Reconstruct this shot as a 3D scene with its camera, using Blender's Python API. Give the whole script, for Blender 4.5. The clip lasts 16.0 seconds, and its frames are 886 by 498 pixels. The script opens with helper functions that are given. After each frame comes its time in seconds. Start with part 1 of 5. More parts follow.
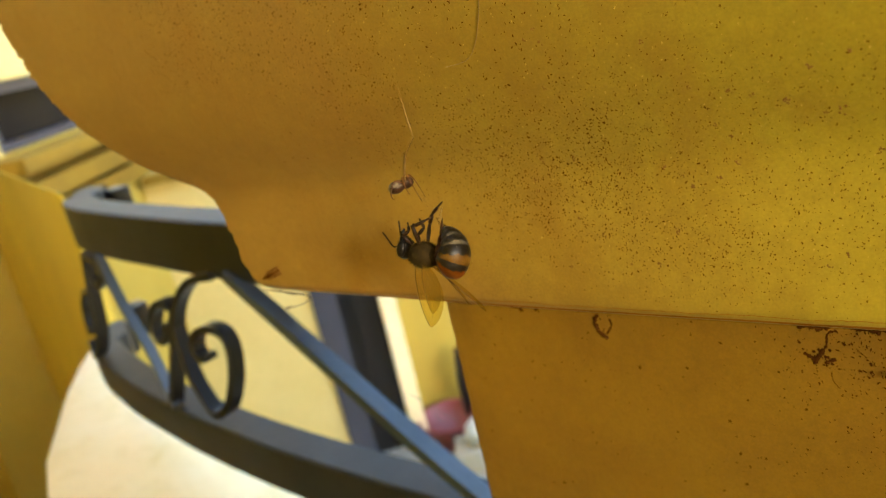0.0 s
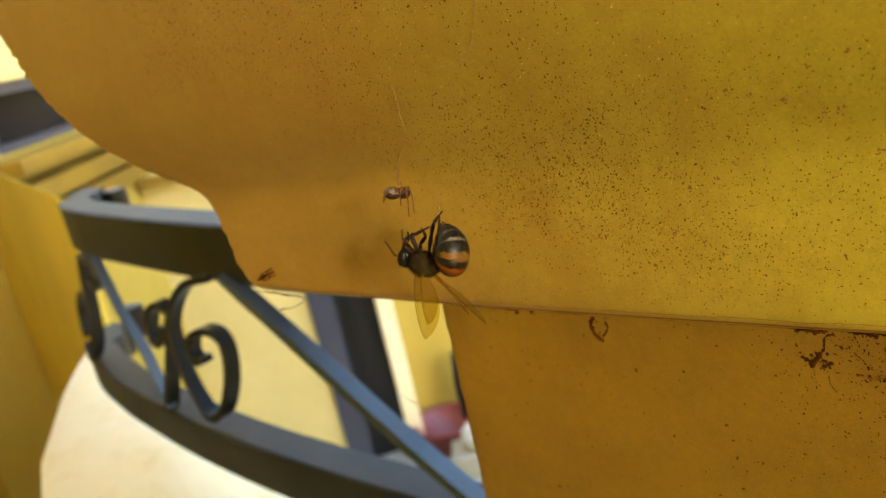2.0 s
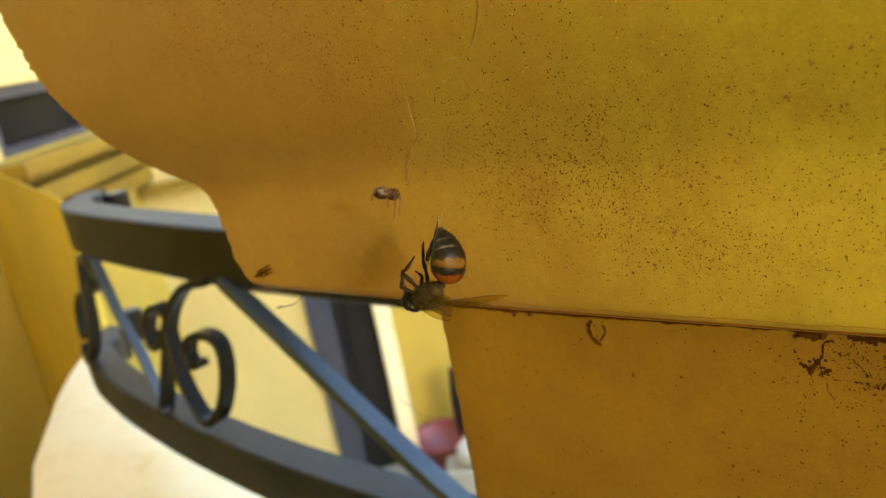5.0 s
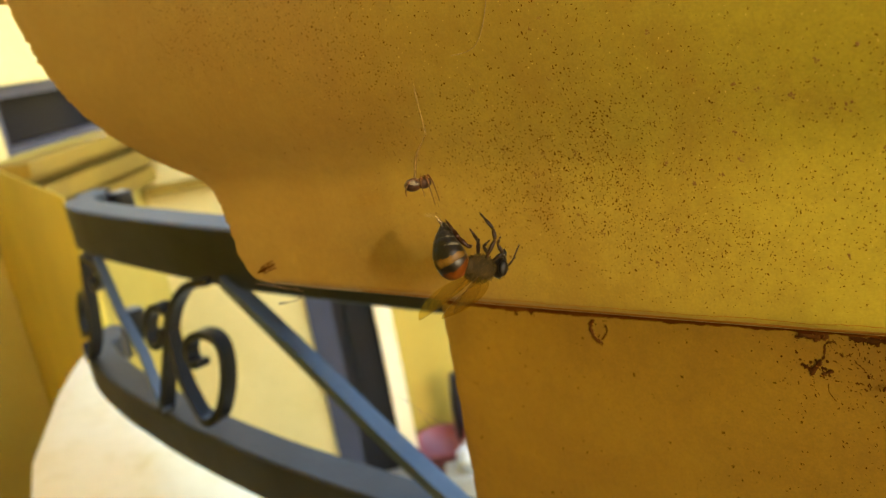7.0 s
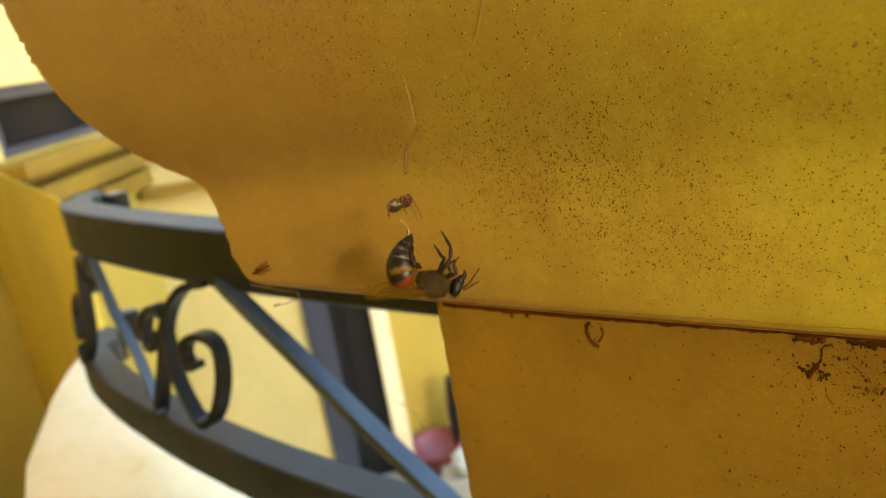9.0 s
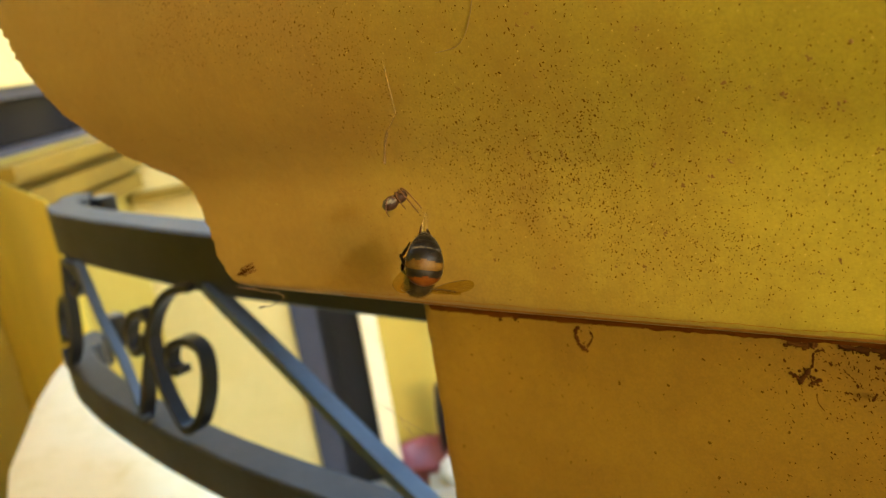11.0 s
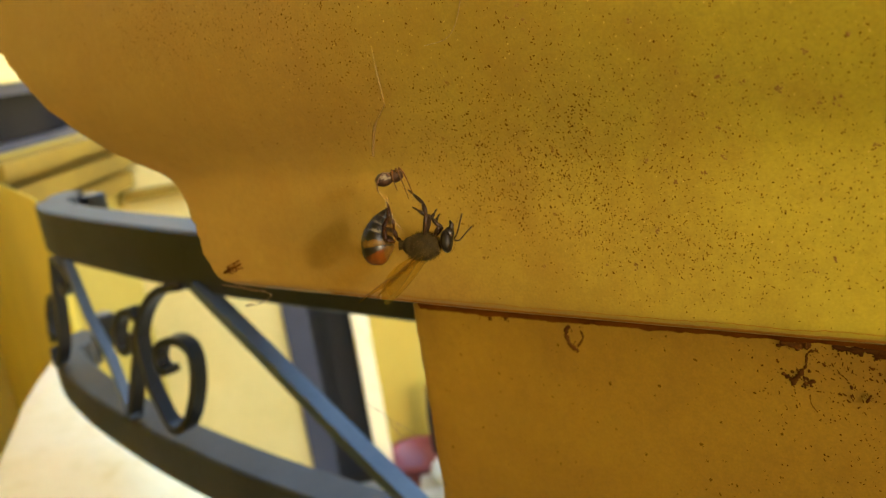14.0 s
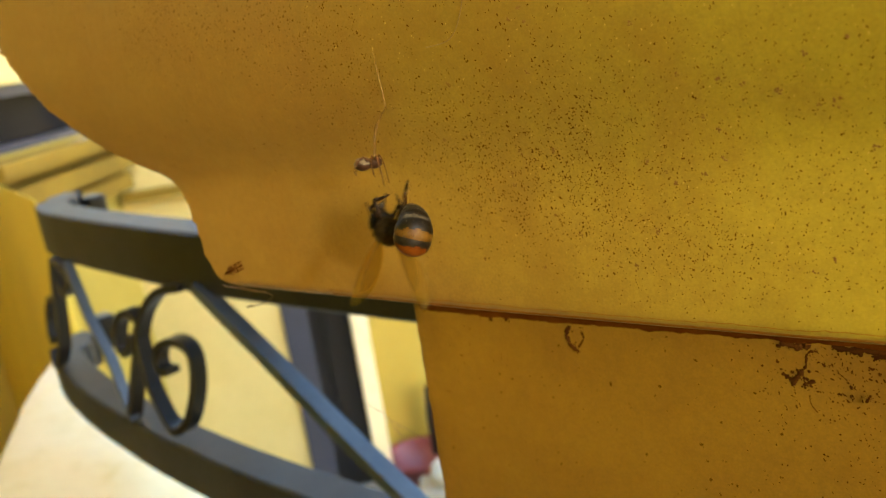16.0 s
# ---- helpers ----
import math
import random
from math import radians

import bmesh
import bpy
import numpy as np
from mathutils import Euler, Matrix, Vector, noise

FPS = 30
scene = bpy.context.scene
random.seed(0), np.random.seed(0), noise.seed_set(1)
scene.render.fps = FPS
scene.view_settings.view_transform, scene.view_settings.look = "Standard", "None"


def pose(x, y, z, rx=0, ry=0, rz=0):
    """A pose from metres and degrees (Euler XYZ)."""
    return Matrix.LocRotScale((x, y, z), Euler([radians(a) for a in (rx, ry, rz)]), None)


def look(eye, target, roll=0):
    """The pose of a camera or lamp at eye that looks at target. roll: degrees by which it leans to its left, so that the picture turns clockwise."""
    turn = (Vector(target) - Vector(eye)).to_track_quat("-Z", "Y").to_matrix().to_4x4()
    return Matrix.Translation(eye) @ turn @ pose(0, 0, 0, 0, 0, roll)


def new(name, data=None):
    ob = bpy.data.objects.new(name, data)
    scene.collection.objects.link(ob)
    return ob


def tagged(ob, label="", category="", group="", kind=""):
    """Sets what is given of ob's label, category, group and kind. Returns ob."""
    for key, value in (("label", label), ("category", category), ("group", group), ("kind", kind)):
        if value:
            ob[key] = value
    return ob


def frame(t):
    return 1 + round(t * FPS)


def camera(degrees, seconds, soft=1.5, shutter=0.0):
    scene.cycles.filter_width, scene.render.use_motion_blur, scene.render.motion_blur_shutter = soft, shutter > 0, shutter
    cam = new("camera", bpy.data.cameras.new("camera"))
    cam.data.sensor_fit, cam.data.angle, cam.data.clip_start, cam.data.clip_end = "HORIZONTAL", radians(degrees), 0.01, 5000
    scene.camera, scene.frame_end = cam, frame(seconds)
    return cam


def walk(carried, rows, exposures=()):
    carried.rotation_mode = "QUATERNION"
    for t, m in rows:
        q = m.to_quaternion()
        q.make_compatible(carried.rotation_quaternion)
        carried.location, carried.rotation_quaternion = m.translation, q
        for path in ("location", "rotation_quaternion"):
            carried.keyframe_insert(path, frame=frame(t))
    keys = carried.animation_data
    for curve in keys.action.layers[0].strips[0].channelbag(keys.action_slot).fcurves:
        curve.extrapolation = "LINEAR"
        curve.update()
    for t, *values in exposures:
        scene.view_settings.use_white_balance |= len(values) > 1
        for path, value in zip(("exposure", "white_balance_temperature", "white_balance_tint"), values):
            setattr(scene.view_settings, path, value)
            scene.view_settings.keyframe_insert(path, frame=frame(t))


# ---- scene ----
EYE = 1.45                      # height of the camera over the ground
cam = camera(57.02, 16.0, soft=1.2, shutter=0.25)
cam.data.dof.use_dof = True
cam.data.dof.focus_distance = 0.098
cam.data.dof.aperture_fstop = 34.0
walk(cam, [
    (0.0, pose(0.00022, 0.00025, 1.45476, 72.493, 12.274, 39.589)),
    (0.5, pose(-0.00033, 0.00064, 1.45493, 72.973, 12.405, 39.511)),
    (1.0, pose(-0.00029, 0.00087, 1.45451, 72.837, 12.207, 39.442)),
    (1.5, pose(-0.00048, 0.00126, 1.45384, 72.715, 11.853, 39.190)),
    (2.0, pose(-0.00011, 0.00100, 1.45399, 72.768, 11.968, 39.512)),
    (2.5, pose(-0.00062, 0.00162, 1.45395, 73.036, 11.983, 39.198)),
    (3.0, pose(0.00037, 0.00029, 1.45336, 73.611, 11.565, 40.050)),
    (3.5, pose(0.00127, -0.00086, 1.45278, 73.425, 11.184, 40.688)),
    (4.0, pose(-0.00048, 0.00108, 1.45121, 73.711, 10.454, 39.741)),
    (6.5, pose(0.00044, -0.00007, 1.45129, 74.244, 10.448, 40.649)),
    (7.0, pose(0.00000, -0.00000, 1.45000, 74.398, 9.733, 40.404)),
    (7.5, pose(-0.00008, 0.00047, 1.44927, 74.824, 9.423, 40.505)),
    (8.0, pose(-0.00073, 0.00126, 1.44916, 74.894, 9.386, 40.139)),
    (8.5, pose(-0.00028, 0.00047, 1.44969, 74.550, 9.569, 40.283)),
    (11.0, pose(-0.00129, 0.00188, 1.44798, 75.080, 8.762, 39.709)),
    (11.5, pose(-0.00096, 0.00167, 1.44800, 75.078, 8.853, 40.001)),
    (12.0, pose(-0.00114, 0.00192, 1.44786, 75.172, 8.690, 39.912)),
    (12.5, pose(-0.00119, 0.00207, 1.44758, 75.010, 8.610, 39.817)),
    (13.0, pose(-0.00137, 0.00202, 1.44774, 75.187, 8.634, 39.729)),
    (13.5, pose(-0.00246, 0.00354, 1.44601, 75.280, 7.831, 38.947)),
    (14.0, pose(-0.00217, 0.00357, 1.44694, 75.060, 8.368, 39.256)),
    (14.5, pose(-0.00209, 0.00314, 1.44649, 75.021, 8.102, 39.185)),
    (15.0, pose(-0.00197, 0.00310, 1.44668, 74.759, 8.186, 39.234)),
    (15.5, pose(-0.00217, 0.00314, 1.44694, 75.121, 8.280, 39.136)),
    (16.0, pose(-0.00210, 0.00306, 1.44709, 75.123, 8.375, 39.195)),
])

# ---- light ----
SUN_TO = Vector((0.88, -0.43, 0.215)).normalized()
world = bpy.data.worlds.new("sky")
scene.world = world
world.use_nodes = True
wn = world.node_tree
sky = wn.nodes.new("ShaderNodeTexSky")
sky.sky_type, sky.sun_disc = "NISHITA", False
sky.sun_elevation = math.asin(SUN_TO.z)
sky.sun_rotation = math.atan2(SUN_TO.x, SUN_TO.y)
wn.nodes["Background"].inputs["Strength"].default_value = 0.15
wn.links.new(sky.outputs[0], wn.nodes["Background"].inputs[0])
sun = new("sun", bpy.data.lights.new("sun", "SUN"))
sun.data.energy, sun.data.angle, sun.data.color = 0.20, radians(1.6), (1.0, 0.96, 0.80)
sun.matrix_world = look(SUN_TO * 5 + Vector((0, 0, EYE)), (0, 0, EYE))
scene.view_settings.exposure = 3.76


# ---- materials ----
def material(name, rough=0.5, metal=0.0):
    m = bpy.data.materials.new(name)
    m.use_nodes = True
    n = m.node_tree.nodes["Principled BSDF"]
    n.inputs["Roughness"].default_value, n.inputs["Metallic"].default_value = rough, metal
    return m, m.node_tree, n


def noise_ramp(tree, scale, stops, detail=5.0, rough=0.6, stretch=(1, 1, 1)):
    """A ramp over a noise in object space; returns the noise's and the ramp's sockets."""
    tc = tree.nodes.new("ShaderNodeTexCoord")
    mp = tree.nodes.new("ShaderNodeMapping")
    mp.inputs["Scale"].default_value = stretch
    nz = tree.nodes.new("ShaderNodeTexNoise")
    nz.inputs["Scale"].default_value, nz.inputs["Detail"].default_value, nz.inputs["Roughness"].default_value = scale, detail, rough
    rp = tree.nodes.new("ShaderNodeValToRGB")
    el = rp.color_ramp.elements
    el[0].position, el[0].color = stops[0][0], (*stops[0][1], 1)
    el[1].position, el[1].color = stops[-1][0], (*stops[-1][1], 1)
    for p, c in stops[1:-1]:
        e = el.new(p)
        e.color = (*c, 1)
    tree.links.new(tc.outputs["Object"], mp.inputs[0])
    tree.links.new(mp.outputs[0], nz.inputs["Vector"])
    tree.links.new(nz.outputs["Fac"], rp.inputs[0])
    return nz.outputs["Fac"], rp.outputs[0]


def mix(tree, a, b, fac, mode="MIX"):
    n = tree.nodes.new("ShaderNodeMix")
    n.data_type, n.blend_type = "RGBA", mode
    if isinstance(fac, float):
        n.inputs[0].default_value = fac
    else:
        tree.links.new(fac, n.inputs[0])
    tree.links.new(a, n.inputs[6])
    tree.links.new(b, n.inputs[7])
    return n.outputs[2]


def bump(tree, bsdf, heights, distance):
    """Bumps from several (socket, strength) pairs, chained."""
    last = None
    for h, s in heights:
        b = tree.nodes.new("ShaderNodeBump")
        b.inputs["Strength"].default_value, b.inputs["Distance"].default_value = s, distance
        tree.links.new(h, b.inputs["Height"])
        if last:
            tree.links.new(last, b.inputs["Normal"])
        last = b.outputs[0]
    tree.links.new(last, bsdf.inputs["Normal"])


def paint(name, dark, mid, light, big, fine, rough=0.55, depth=0.0004, stain=None):
    m, t, n = material(name, rough)
    f1, c1 = noise_ramp(t, big, [(0.3, dark), (0.5, mid), (0.72, light)], 4)
    f2, c2 = noise_ramp(t, fine, [(0.35, tuple(0.86 * v for v in mid)), (0.7, light)], 6, 0.7)
    col = mix(t, c1, c2, 0.3)
    if stain:
        _, c3 = noise_ramp(t, big * 2.3, [(0.5, (0, 0, 0)), (0.75, (0.5, 0.5, 0.5))], 6, 0.65, (1, 1, 0.5))
        s = t.nodes.new("ShaderNodeRGB")
        s.outputs[0].default_value = (*stain, 1)
        col = mix(t, col, s.outputs[0], c3)
    t.links.new(col, n.inputs["Base Color"])
    bump(t, n, [(f2, 0.35), (f1, 0.25)], depth)
    return m


def ochre(name, worn, bright_end, stain):
    """Ochre paint from brown to lemon; light that grows along it and below the S-curve is put in its colour; with grain
    and stains.
    """
    m, t, n = material(name, 0.5)
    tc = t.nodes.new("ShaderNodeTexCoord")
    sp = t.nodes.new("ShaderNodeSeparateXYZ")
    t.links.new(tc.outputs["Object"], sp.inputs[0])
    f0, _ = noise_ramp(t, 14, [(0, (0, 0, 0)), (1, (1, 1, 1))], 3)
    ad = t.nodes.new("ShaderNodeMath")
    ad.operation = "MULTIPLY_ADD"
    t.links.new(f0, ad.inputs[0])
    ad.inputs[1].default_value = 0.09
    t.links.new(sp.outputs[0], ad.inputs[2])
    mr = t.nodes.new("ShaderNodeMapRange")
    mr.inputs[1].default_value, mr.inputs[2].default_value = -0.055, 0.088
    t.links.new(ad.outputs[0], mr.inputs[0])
    # brown and lemon are the paint's hues; the brightening stands for stronger light
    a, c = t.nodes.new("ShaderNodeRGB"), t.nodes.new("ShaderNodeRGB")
    a.outputs[0].default_value, c.outputs[0].default_value = (*worn, 1), (*bright_end, 1)
    # brighter light below the S-curve, put in as a 1.22 times lighter colour
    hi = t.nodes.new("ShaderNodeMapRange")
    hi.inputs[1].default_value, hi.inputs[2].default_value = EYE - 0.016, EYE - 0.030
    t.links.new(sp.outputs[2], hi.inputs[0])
    lit_foot = t.nodes.new("ShaderNodeRGB")
    lit_foot.outputs[0].default_value = (*(1.22 * v for v in worn), 1)
    low = mix(t, a.outputs[0], lit_foot.outputs[0], hi.outputs[0])
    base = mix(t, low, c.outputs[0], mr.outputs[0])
    f1, c1 = noise_ramp(t, 26, [(0.3, (0.87, 0.83, 0.87)), (0.7, (1.10, 1.13, 1.08))], 4, 0.6, (0.6, 1, 1.6))
    f2, c2 = noise_ramp(t, 520, [(0.35, (0.88, 0.86, 0.85)), (0.7, (1.06, 1.06, 1.06))], 6, 0.7)
    col = mix(t, mix(t, base, c1, 1.0, "MULTIPLY"), c2, 0.7, "MULTIPLY")
    f5, c5 = noise_ramp(t, 2600, [(0.3, (0.78, 0.75, 0.7)), (0.7, (1.14, 1.14, 1.14))], 3, 0.6)
    col = mix(t, col, c5, 0.5, "MULTIPLY")
    _, c3 = noise_ramp(t, 55, [(0.48, (0, 0, 0)), (0.76, (0.55, 0.55, 0.55))], 6, 0.65, (1, 1, 0.6))
    s = t.nodes.new("ShaderNodeRGB")
    s.outputs[0].default_value = (*stain, 1)
    t.links.new(mix(t, col, s.outputs[0], c3), n.inputs["Base Color"])
    f4, _ = noise_ramp(t, 150, [(0, (0, 0, 0)), (1, (1, 1, 1))], 3)
    bump(t, n, [(f2, 0.28), (f4, 0.15), (f5, 0.16)], 0.0003)
    return m


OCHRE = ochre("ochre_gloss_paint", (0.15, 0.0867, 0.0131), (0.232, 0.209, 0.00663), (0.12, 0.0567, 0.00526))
# the cornice's paint again, darkened for the shade on the pillar
OCHRE_SHADED = ochre("ochre_shaded_paint", (0.143, 0.0739, 0.00447), (0.201, 0.118, 0.00558), (0.091, 0.0401, 0.00335))
# only on the added unseen walls; pale enough to bounce warm fill
YELLOW = paint("yellow_wall_paint", (0.45, 0.27, 0.0135), (0.522, 0.324, 0.0202), (0.612, 0.388, 0.0338), 3, 60, 0.6, 0.002)
# one yellow paint: lighter copy for the lit pier, darker for the shaded moulding
PIER = paint("yellow_paint_lit_copy", (0.56, 0.378, 0.0185), (0.625, 0.434, 0.0255), (0.689, 0.497, 0.0417), 4, 60, 0.6, 0.002, (0.388, 0.238, 0.00927))
MOULD = paint("yellow_paint_shaded_copy", (0.178, 0.0979, 0.00166), (0.225, 0.127, 0.00232), (0.278, 0.162, 0.00432), 6, 60, 0.7, 0.002)
CREAM = paint("cream_wall_paint", (0.576, 0.431, 0.147), (0.643, 0.491, 0.177), (0.713, 0.556, 0.224), 2.5, 50, 0.7, 0.002)
# the side wall's own yellow; on the recessed back wall it carries the shade
DEEP = paint("deep_yellow_plaster", (0.34, 0.225, 0.024), (0.385, 0.262, 0.032), (0.43, 0.30, 0.045), 3, 60, 0.8, 0.002)
COPING = paint("pale_coping_paint", (0.911, 0.721, 0.399), (0.941, 0.766, 0.462), (0.951, 0.792, 0.518), 14, 120, 0.9, 0.001, (0.735, 0.545, 0.176))
FLOOR = paint("courtyard_cement", (0.34, 0.31, 0.25), (0.40, 0.37, 0.30), (0.46, 0.42, 0.36), 3, 70, 0.8, 0.002)
IRON = paint("satin_graphite_iron_paint", (0.0349, 0.0345, 0.0349), (0.0437, 0.0432, 0.0435), (0.0574, 0.0563, 0.0563), 30, 300, 0.55, 0.0004)
IRON.node_tree.nodes["Principled BSDF"].inputs["Metallic"].default_value = 0.92
# the railing's iron, lightened to blue-grey to hold the sky's reflection
BARS = paint("iron_sky_blue_copy", (0.0941, 0.109, 0.128), (0.119, 0.136, 0.157), (0.149, 0.168, 0.19), 30, 300, 0.5, 0.0004)
BARS.node_tree.nodes["Principled BSDF"].inputs["Metallic"].default_value = 0.9
# the railing's iron, blackened for the scrolls' dark, unlit faces
BLACK_IRON = paint("iron_dark_copy", (0.004, 0.0035, 0.003), (0.007, 0.006, 0.005), (0.012, 0.010, 0.009), 30, 300, 0.38, 0.0004)
BLACK_IRON.node_tree.nodes["Principled BSDF"].inputs["Specular IOR Level"].default_value = 0.22
GREY_FRAME = paint("grey_frame_paint", (0.0367, 0.0376, 0.0553), (0.0478, 0.0486, 0.0702), (0.0612, 0.0608, 0.0874), 6, 90, 0.4, 0.001)
DARK_DOOR = paint("dark_brown_door_paint", (0.006, 0.00397, 0.00435), (0.0084, 0.0057, 0.00626), (0.012, 0.00843, 0.00979), 5, 80, 0.35, 0.001)
RED = paint("faded_red_plastic", (0.187, 0.0255, 0.0238), (0.23, 0.0382, 0.0357), (0.272, 0.0638, 0.0595), 9, 60, 0.4, 0.001)
WHITE = paint("white_plastic", (0.70, 0.72, 0.74), (0.78, 0.80, 0.82), (0.84, 0.86, 0.88), 12, 80, 0.4, 0.001)
DIRT = paint("dark_dirt", (0.026, 0.009, 0.002), (0.046, 0.016, 0.003), (0.08, 0.028, 0.005), 300, 2500, 0.9, 0.0002)
SOOT = paint("dirty_joint_crust", (0.046, 0.0114, 0.00132), (0.075, 0.0201, 0.00198), (0.117, 0.0368, 0.00397), 160, 1500, 0.9, 0.0003)
GLINT = paint("pale_bump_glints", (0.23, 0.151, 0.0144), (0.274, 0.187, 0.0216), (0.317, 0.223, 0.0432), 200, 2000, 0.5, 0.0001)
SPECK = paint("grey_mould_specks", (0.0445, 0.0191, 0.00209), (0.0729, 0.0343, 0.00366), (0.102, 0.0541, 0.0105), 200, 2000, 0.8, 0.0001)
SCALE = paint("mauve_grey_scale", (0.085, 0.0464, 0.0132), (0.119, 0.068, 0.0216), (0.162, 0.096, 0.036), 900, 4000, 0.7, 0.0001)
LIP = paint("tan_bottom_edge", (0.162, 0.0722, 0.015), (0.203, 0.0943, 0.0225), (0.243, 0.119, 0.0315), 160, 1500, 0.6, 0.0001)
HAIR = paint("brown_hair", (0.05, 0.025, 0.01), (0.08, 0.04, 0.015), (0.11, 0.06, 0.02), 200, 2000, 0.5, 0.0001)
BEE_BLACK = paint("bee_black_cuticle", (0.0024, 0.0016, 0.00096), (0.004, 0.0028, 0.0016), (0.0088, 0.0064, 0.0032), 700, 5000, 0.30, 0.0001)
BEE_EYE = paint("bee_eye", (0.003, 0.002, 0.0015), (0.004, 0.003, 0.002), (0.006, 0.005, 0.003), 700, 5000, 0.4, 0.0001)
BEE_ORANGE = paint("bee_orange_cuticle", (0.0306, 0.00612, 0.00034), (0.0503, 0.0122, 0.00068), (0.0782, 0.0245, 0.00136), 500, 4000, 0.45, 0.0001)
BEE_AMBER = paint("bee_amber_cuticle", (0.0337, 0.0135, 0.00122), (0.0538, 0.0257, 0.00245), (0.0796, 0.0428, 0.00551), 500, 4000, 0.45, 0.0001)
BEE_BELLY = paint("bee_brown_belly", (0.016, 0.007, 0.001), (0.034, 0.016, 0.002), (0.08, 0.045, 0.008), 600, 4000, 0.35, 0.0001)
BEE_PALE = paint("bee_pale_hair_band", (0.014, 0.0119, 0.007), (0.0385, 0.0329, 0.021), (0.084, 0.0735, 0.049), 900, 6000, 0.6, 0.0001)
BEE_FUR = paint("bee_brown_fur", (0.006, 0.00375, 0.00075), (0.0135, 0.00825, 0.00165), (0.0338, 0.021, 0.0045), 900, 6000, 0.8, 0.0001)
BEE_TAWNY = paint("bee_tawny_hair", (0.0225, 0.0135, 0.00225), (0.045, 0.0285, 0.00525), (0.0825, 0.0525, 0.0105), 900, 6000, 0.7, 0.0001)
BEE_LEG = paint("bee_leg_brown", (0.004, 0.002, 0.001), (0.009, 0.0045, 0.002), (0.022, 0.010, 0.003), 600, 4000, 0.4, 0.0001)
BEE_SHIN = paint("bee_red_brown_leg", (0.006, 0.0018, 0.0006), (0.0144, 0.0048, 0.0009), (0.03, 0.0102, 0.0018), 600, 4000, 0.4, 0.0001)
SPIDER_TAN = paint("spider_pale_grey_brown", (0.0258, 0.018, 0.00928), (0.067, 0.0515, 0.0309), (0.123, 0.103, 0.067), 1500, 6000, 0.5, 0.0001)
SPIDER_DARK = paint("spider_dark_brown", (0.007, 0.0028, 0.0014), (0.0154, 0.0063, 0.0028), (0.035, 0.0168, 0.007), 900, 5000, 0.5, 0.0001)
SPIDER_LEG = paint("spider_tan_leg", (0.032, 0.0125, 0.00288), (0.0512, 0.0211, 0.0048), (0.0832, 0.036, 0.00864), 900, 5000, 0.5, 0.0001)

for m in (BEE_BLACK, BEE_ORANGE, BEE_AMBER, BEE_BELLY, BEE_PALE, BEE_FUR, BEE_TAWNY, BEE_LEG, BEE_SHIN, SPIDER_TAN, SPIDER_DARK, SPIDER_LEG, BEE_EYE):
    m.node_tree.nodes["Principled BSDF"].inputs["Specular IOR Level"].default_value = 0.16 if m in (BEE_BLACK, BEE_BELLY) else 0.08
for m in (DIRT, SOOT, SPECK, SCALE, LIP):
    m.node_tree.nodes["Principled BSDF"].inputs["Specular IOR Level"].default_value = 0.0
for m in (OCHRE, OCHRE_SHADED):
    m.node_tree.nodes["Principled BSDF"].inputs["Specular IOR Level"].default_value = 0.32
COPING.node_tree.nodes["Principled BSDF"].inputs["Specular IOR Level"].default_value = 0.15


def clear(name, colour, see, rough, tint=(1.0, 0.93, 0.72)):
    m, t, n = material(name, rough)
    n.inputs["Base Color"].default_value = (*colour, 1)
    tr = t.nodes.new("ShaderNodeBsdfTransparent")
    tr.inputs[0].default_value = (*tint, 1)
    mx = t.nodes.new("ShaderNodeMixShader")
    mx.inputs[0].default_value = see
    t.links.new(n.outputs[0], mx.inputs[1])
    t.links.new(tr.outputs[0], mx.inputs[2])
    t.links.new(mx.outputs[0], t.nodes["Material Output"].inputs[0])
    return m


WING = clear("amber_wing_membrane", (0.085, 0.064, 0.008), 0.74, 0.45, (0.90, 0.75, 0.29))
WING.node_tree.nodes["Principled BSDF"].inputs["Specular IOR Level"].default_value = 0.12
SILK = clear("spider_silk", (0.22, 0.17, 0.08), 0.76, 0.5)
DUSTY = clear("dusty_silk", (0.085, 0.045, 0.005), 0.5, 0.6)
THREAD = clear("old_silk", (0.13, 0.085, 0.025), 0.68, 0.6)
PANE, _, pn = material("dark_window_glass", 0.25)
pn.inputs["Base Color"].default_value = (0.010, 0.009, 0.012, 1)
pn.inputs["Specular IOR Level"].default_value = 0.06


# ---- mesh helpers ----
def mesh_of(name, bm, mats, smooth=True):
    me = bpy.data.meshes.new(name)
    bmesh.ops.recalc_face_normals(bm, faces=bm.faces)
    bm.to_mesh(me)
    bm.free()
    for m in mats if isinstance(mats, (list, tuple)) else [mats]:
        me.materials.append(m)
    if smooth:
        for p in me.polygons:
            p.use_smooth = True
    return me


def part(name, bm, mats, parent=None, label="", smooth=True):
    ob = new(name, mesh_of(name, bm, mats, smooth))
    ob.parent = parent
    return tagged(ob, label)


def grid_faces(bm, rows, closed=False, mat=0):
    """Joins rows of vertices, all of one length, with quads."""
    n = len(rows[0])
    for a, b in zip(rows, rows[1:]):
        for i in range(n if closed else n - 1):
            j = (i + 1) % n
            f = bm.faces.new((a[i], a[j], b[j], b[i]))
            f.material_index = mat


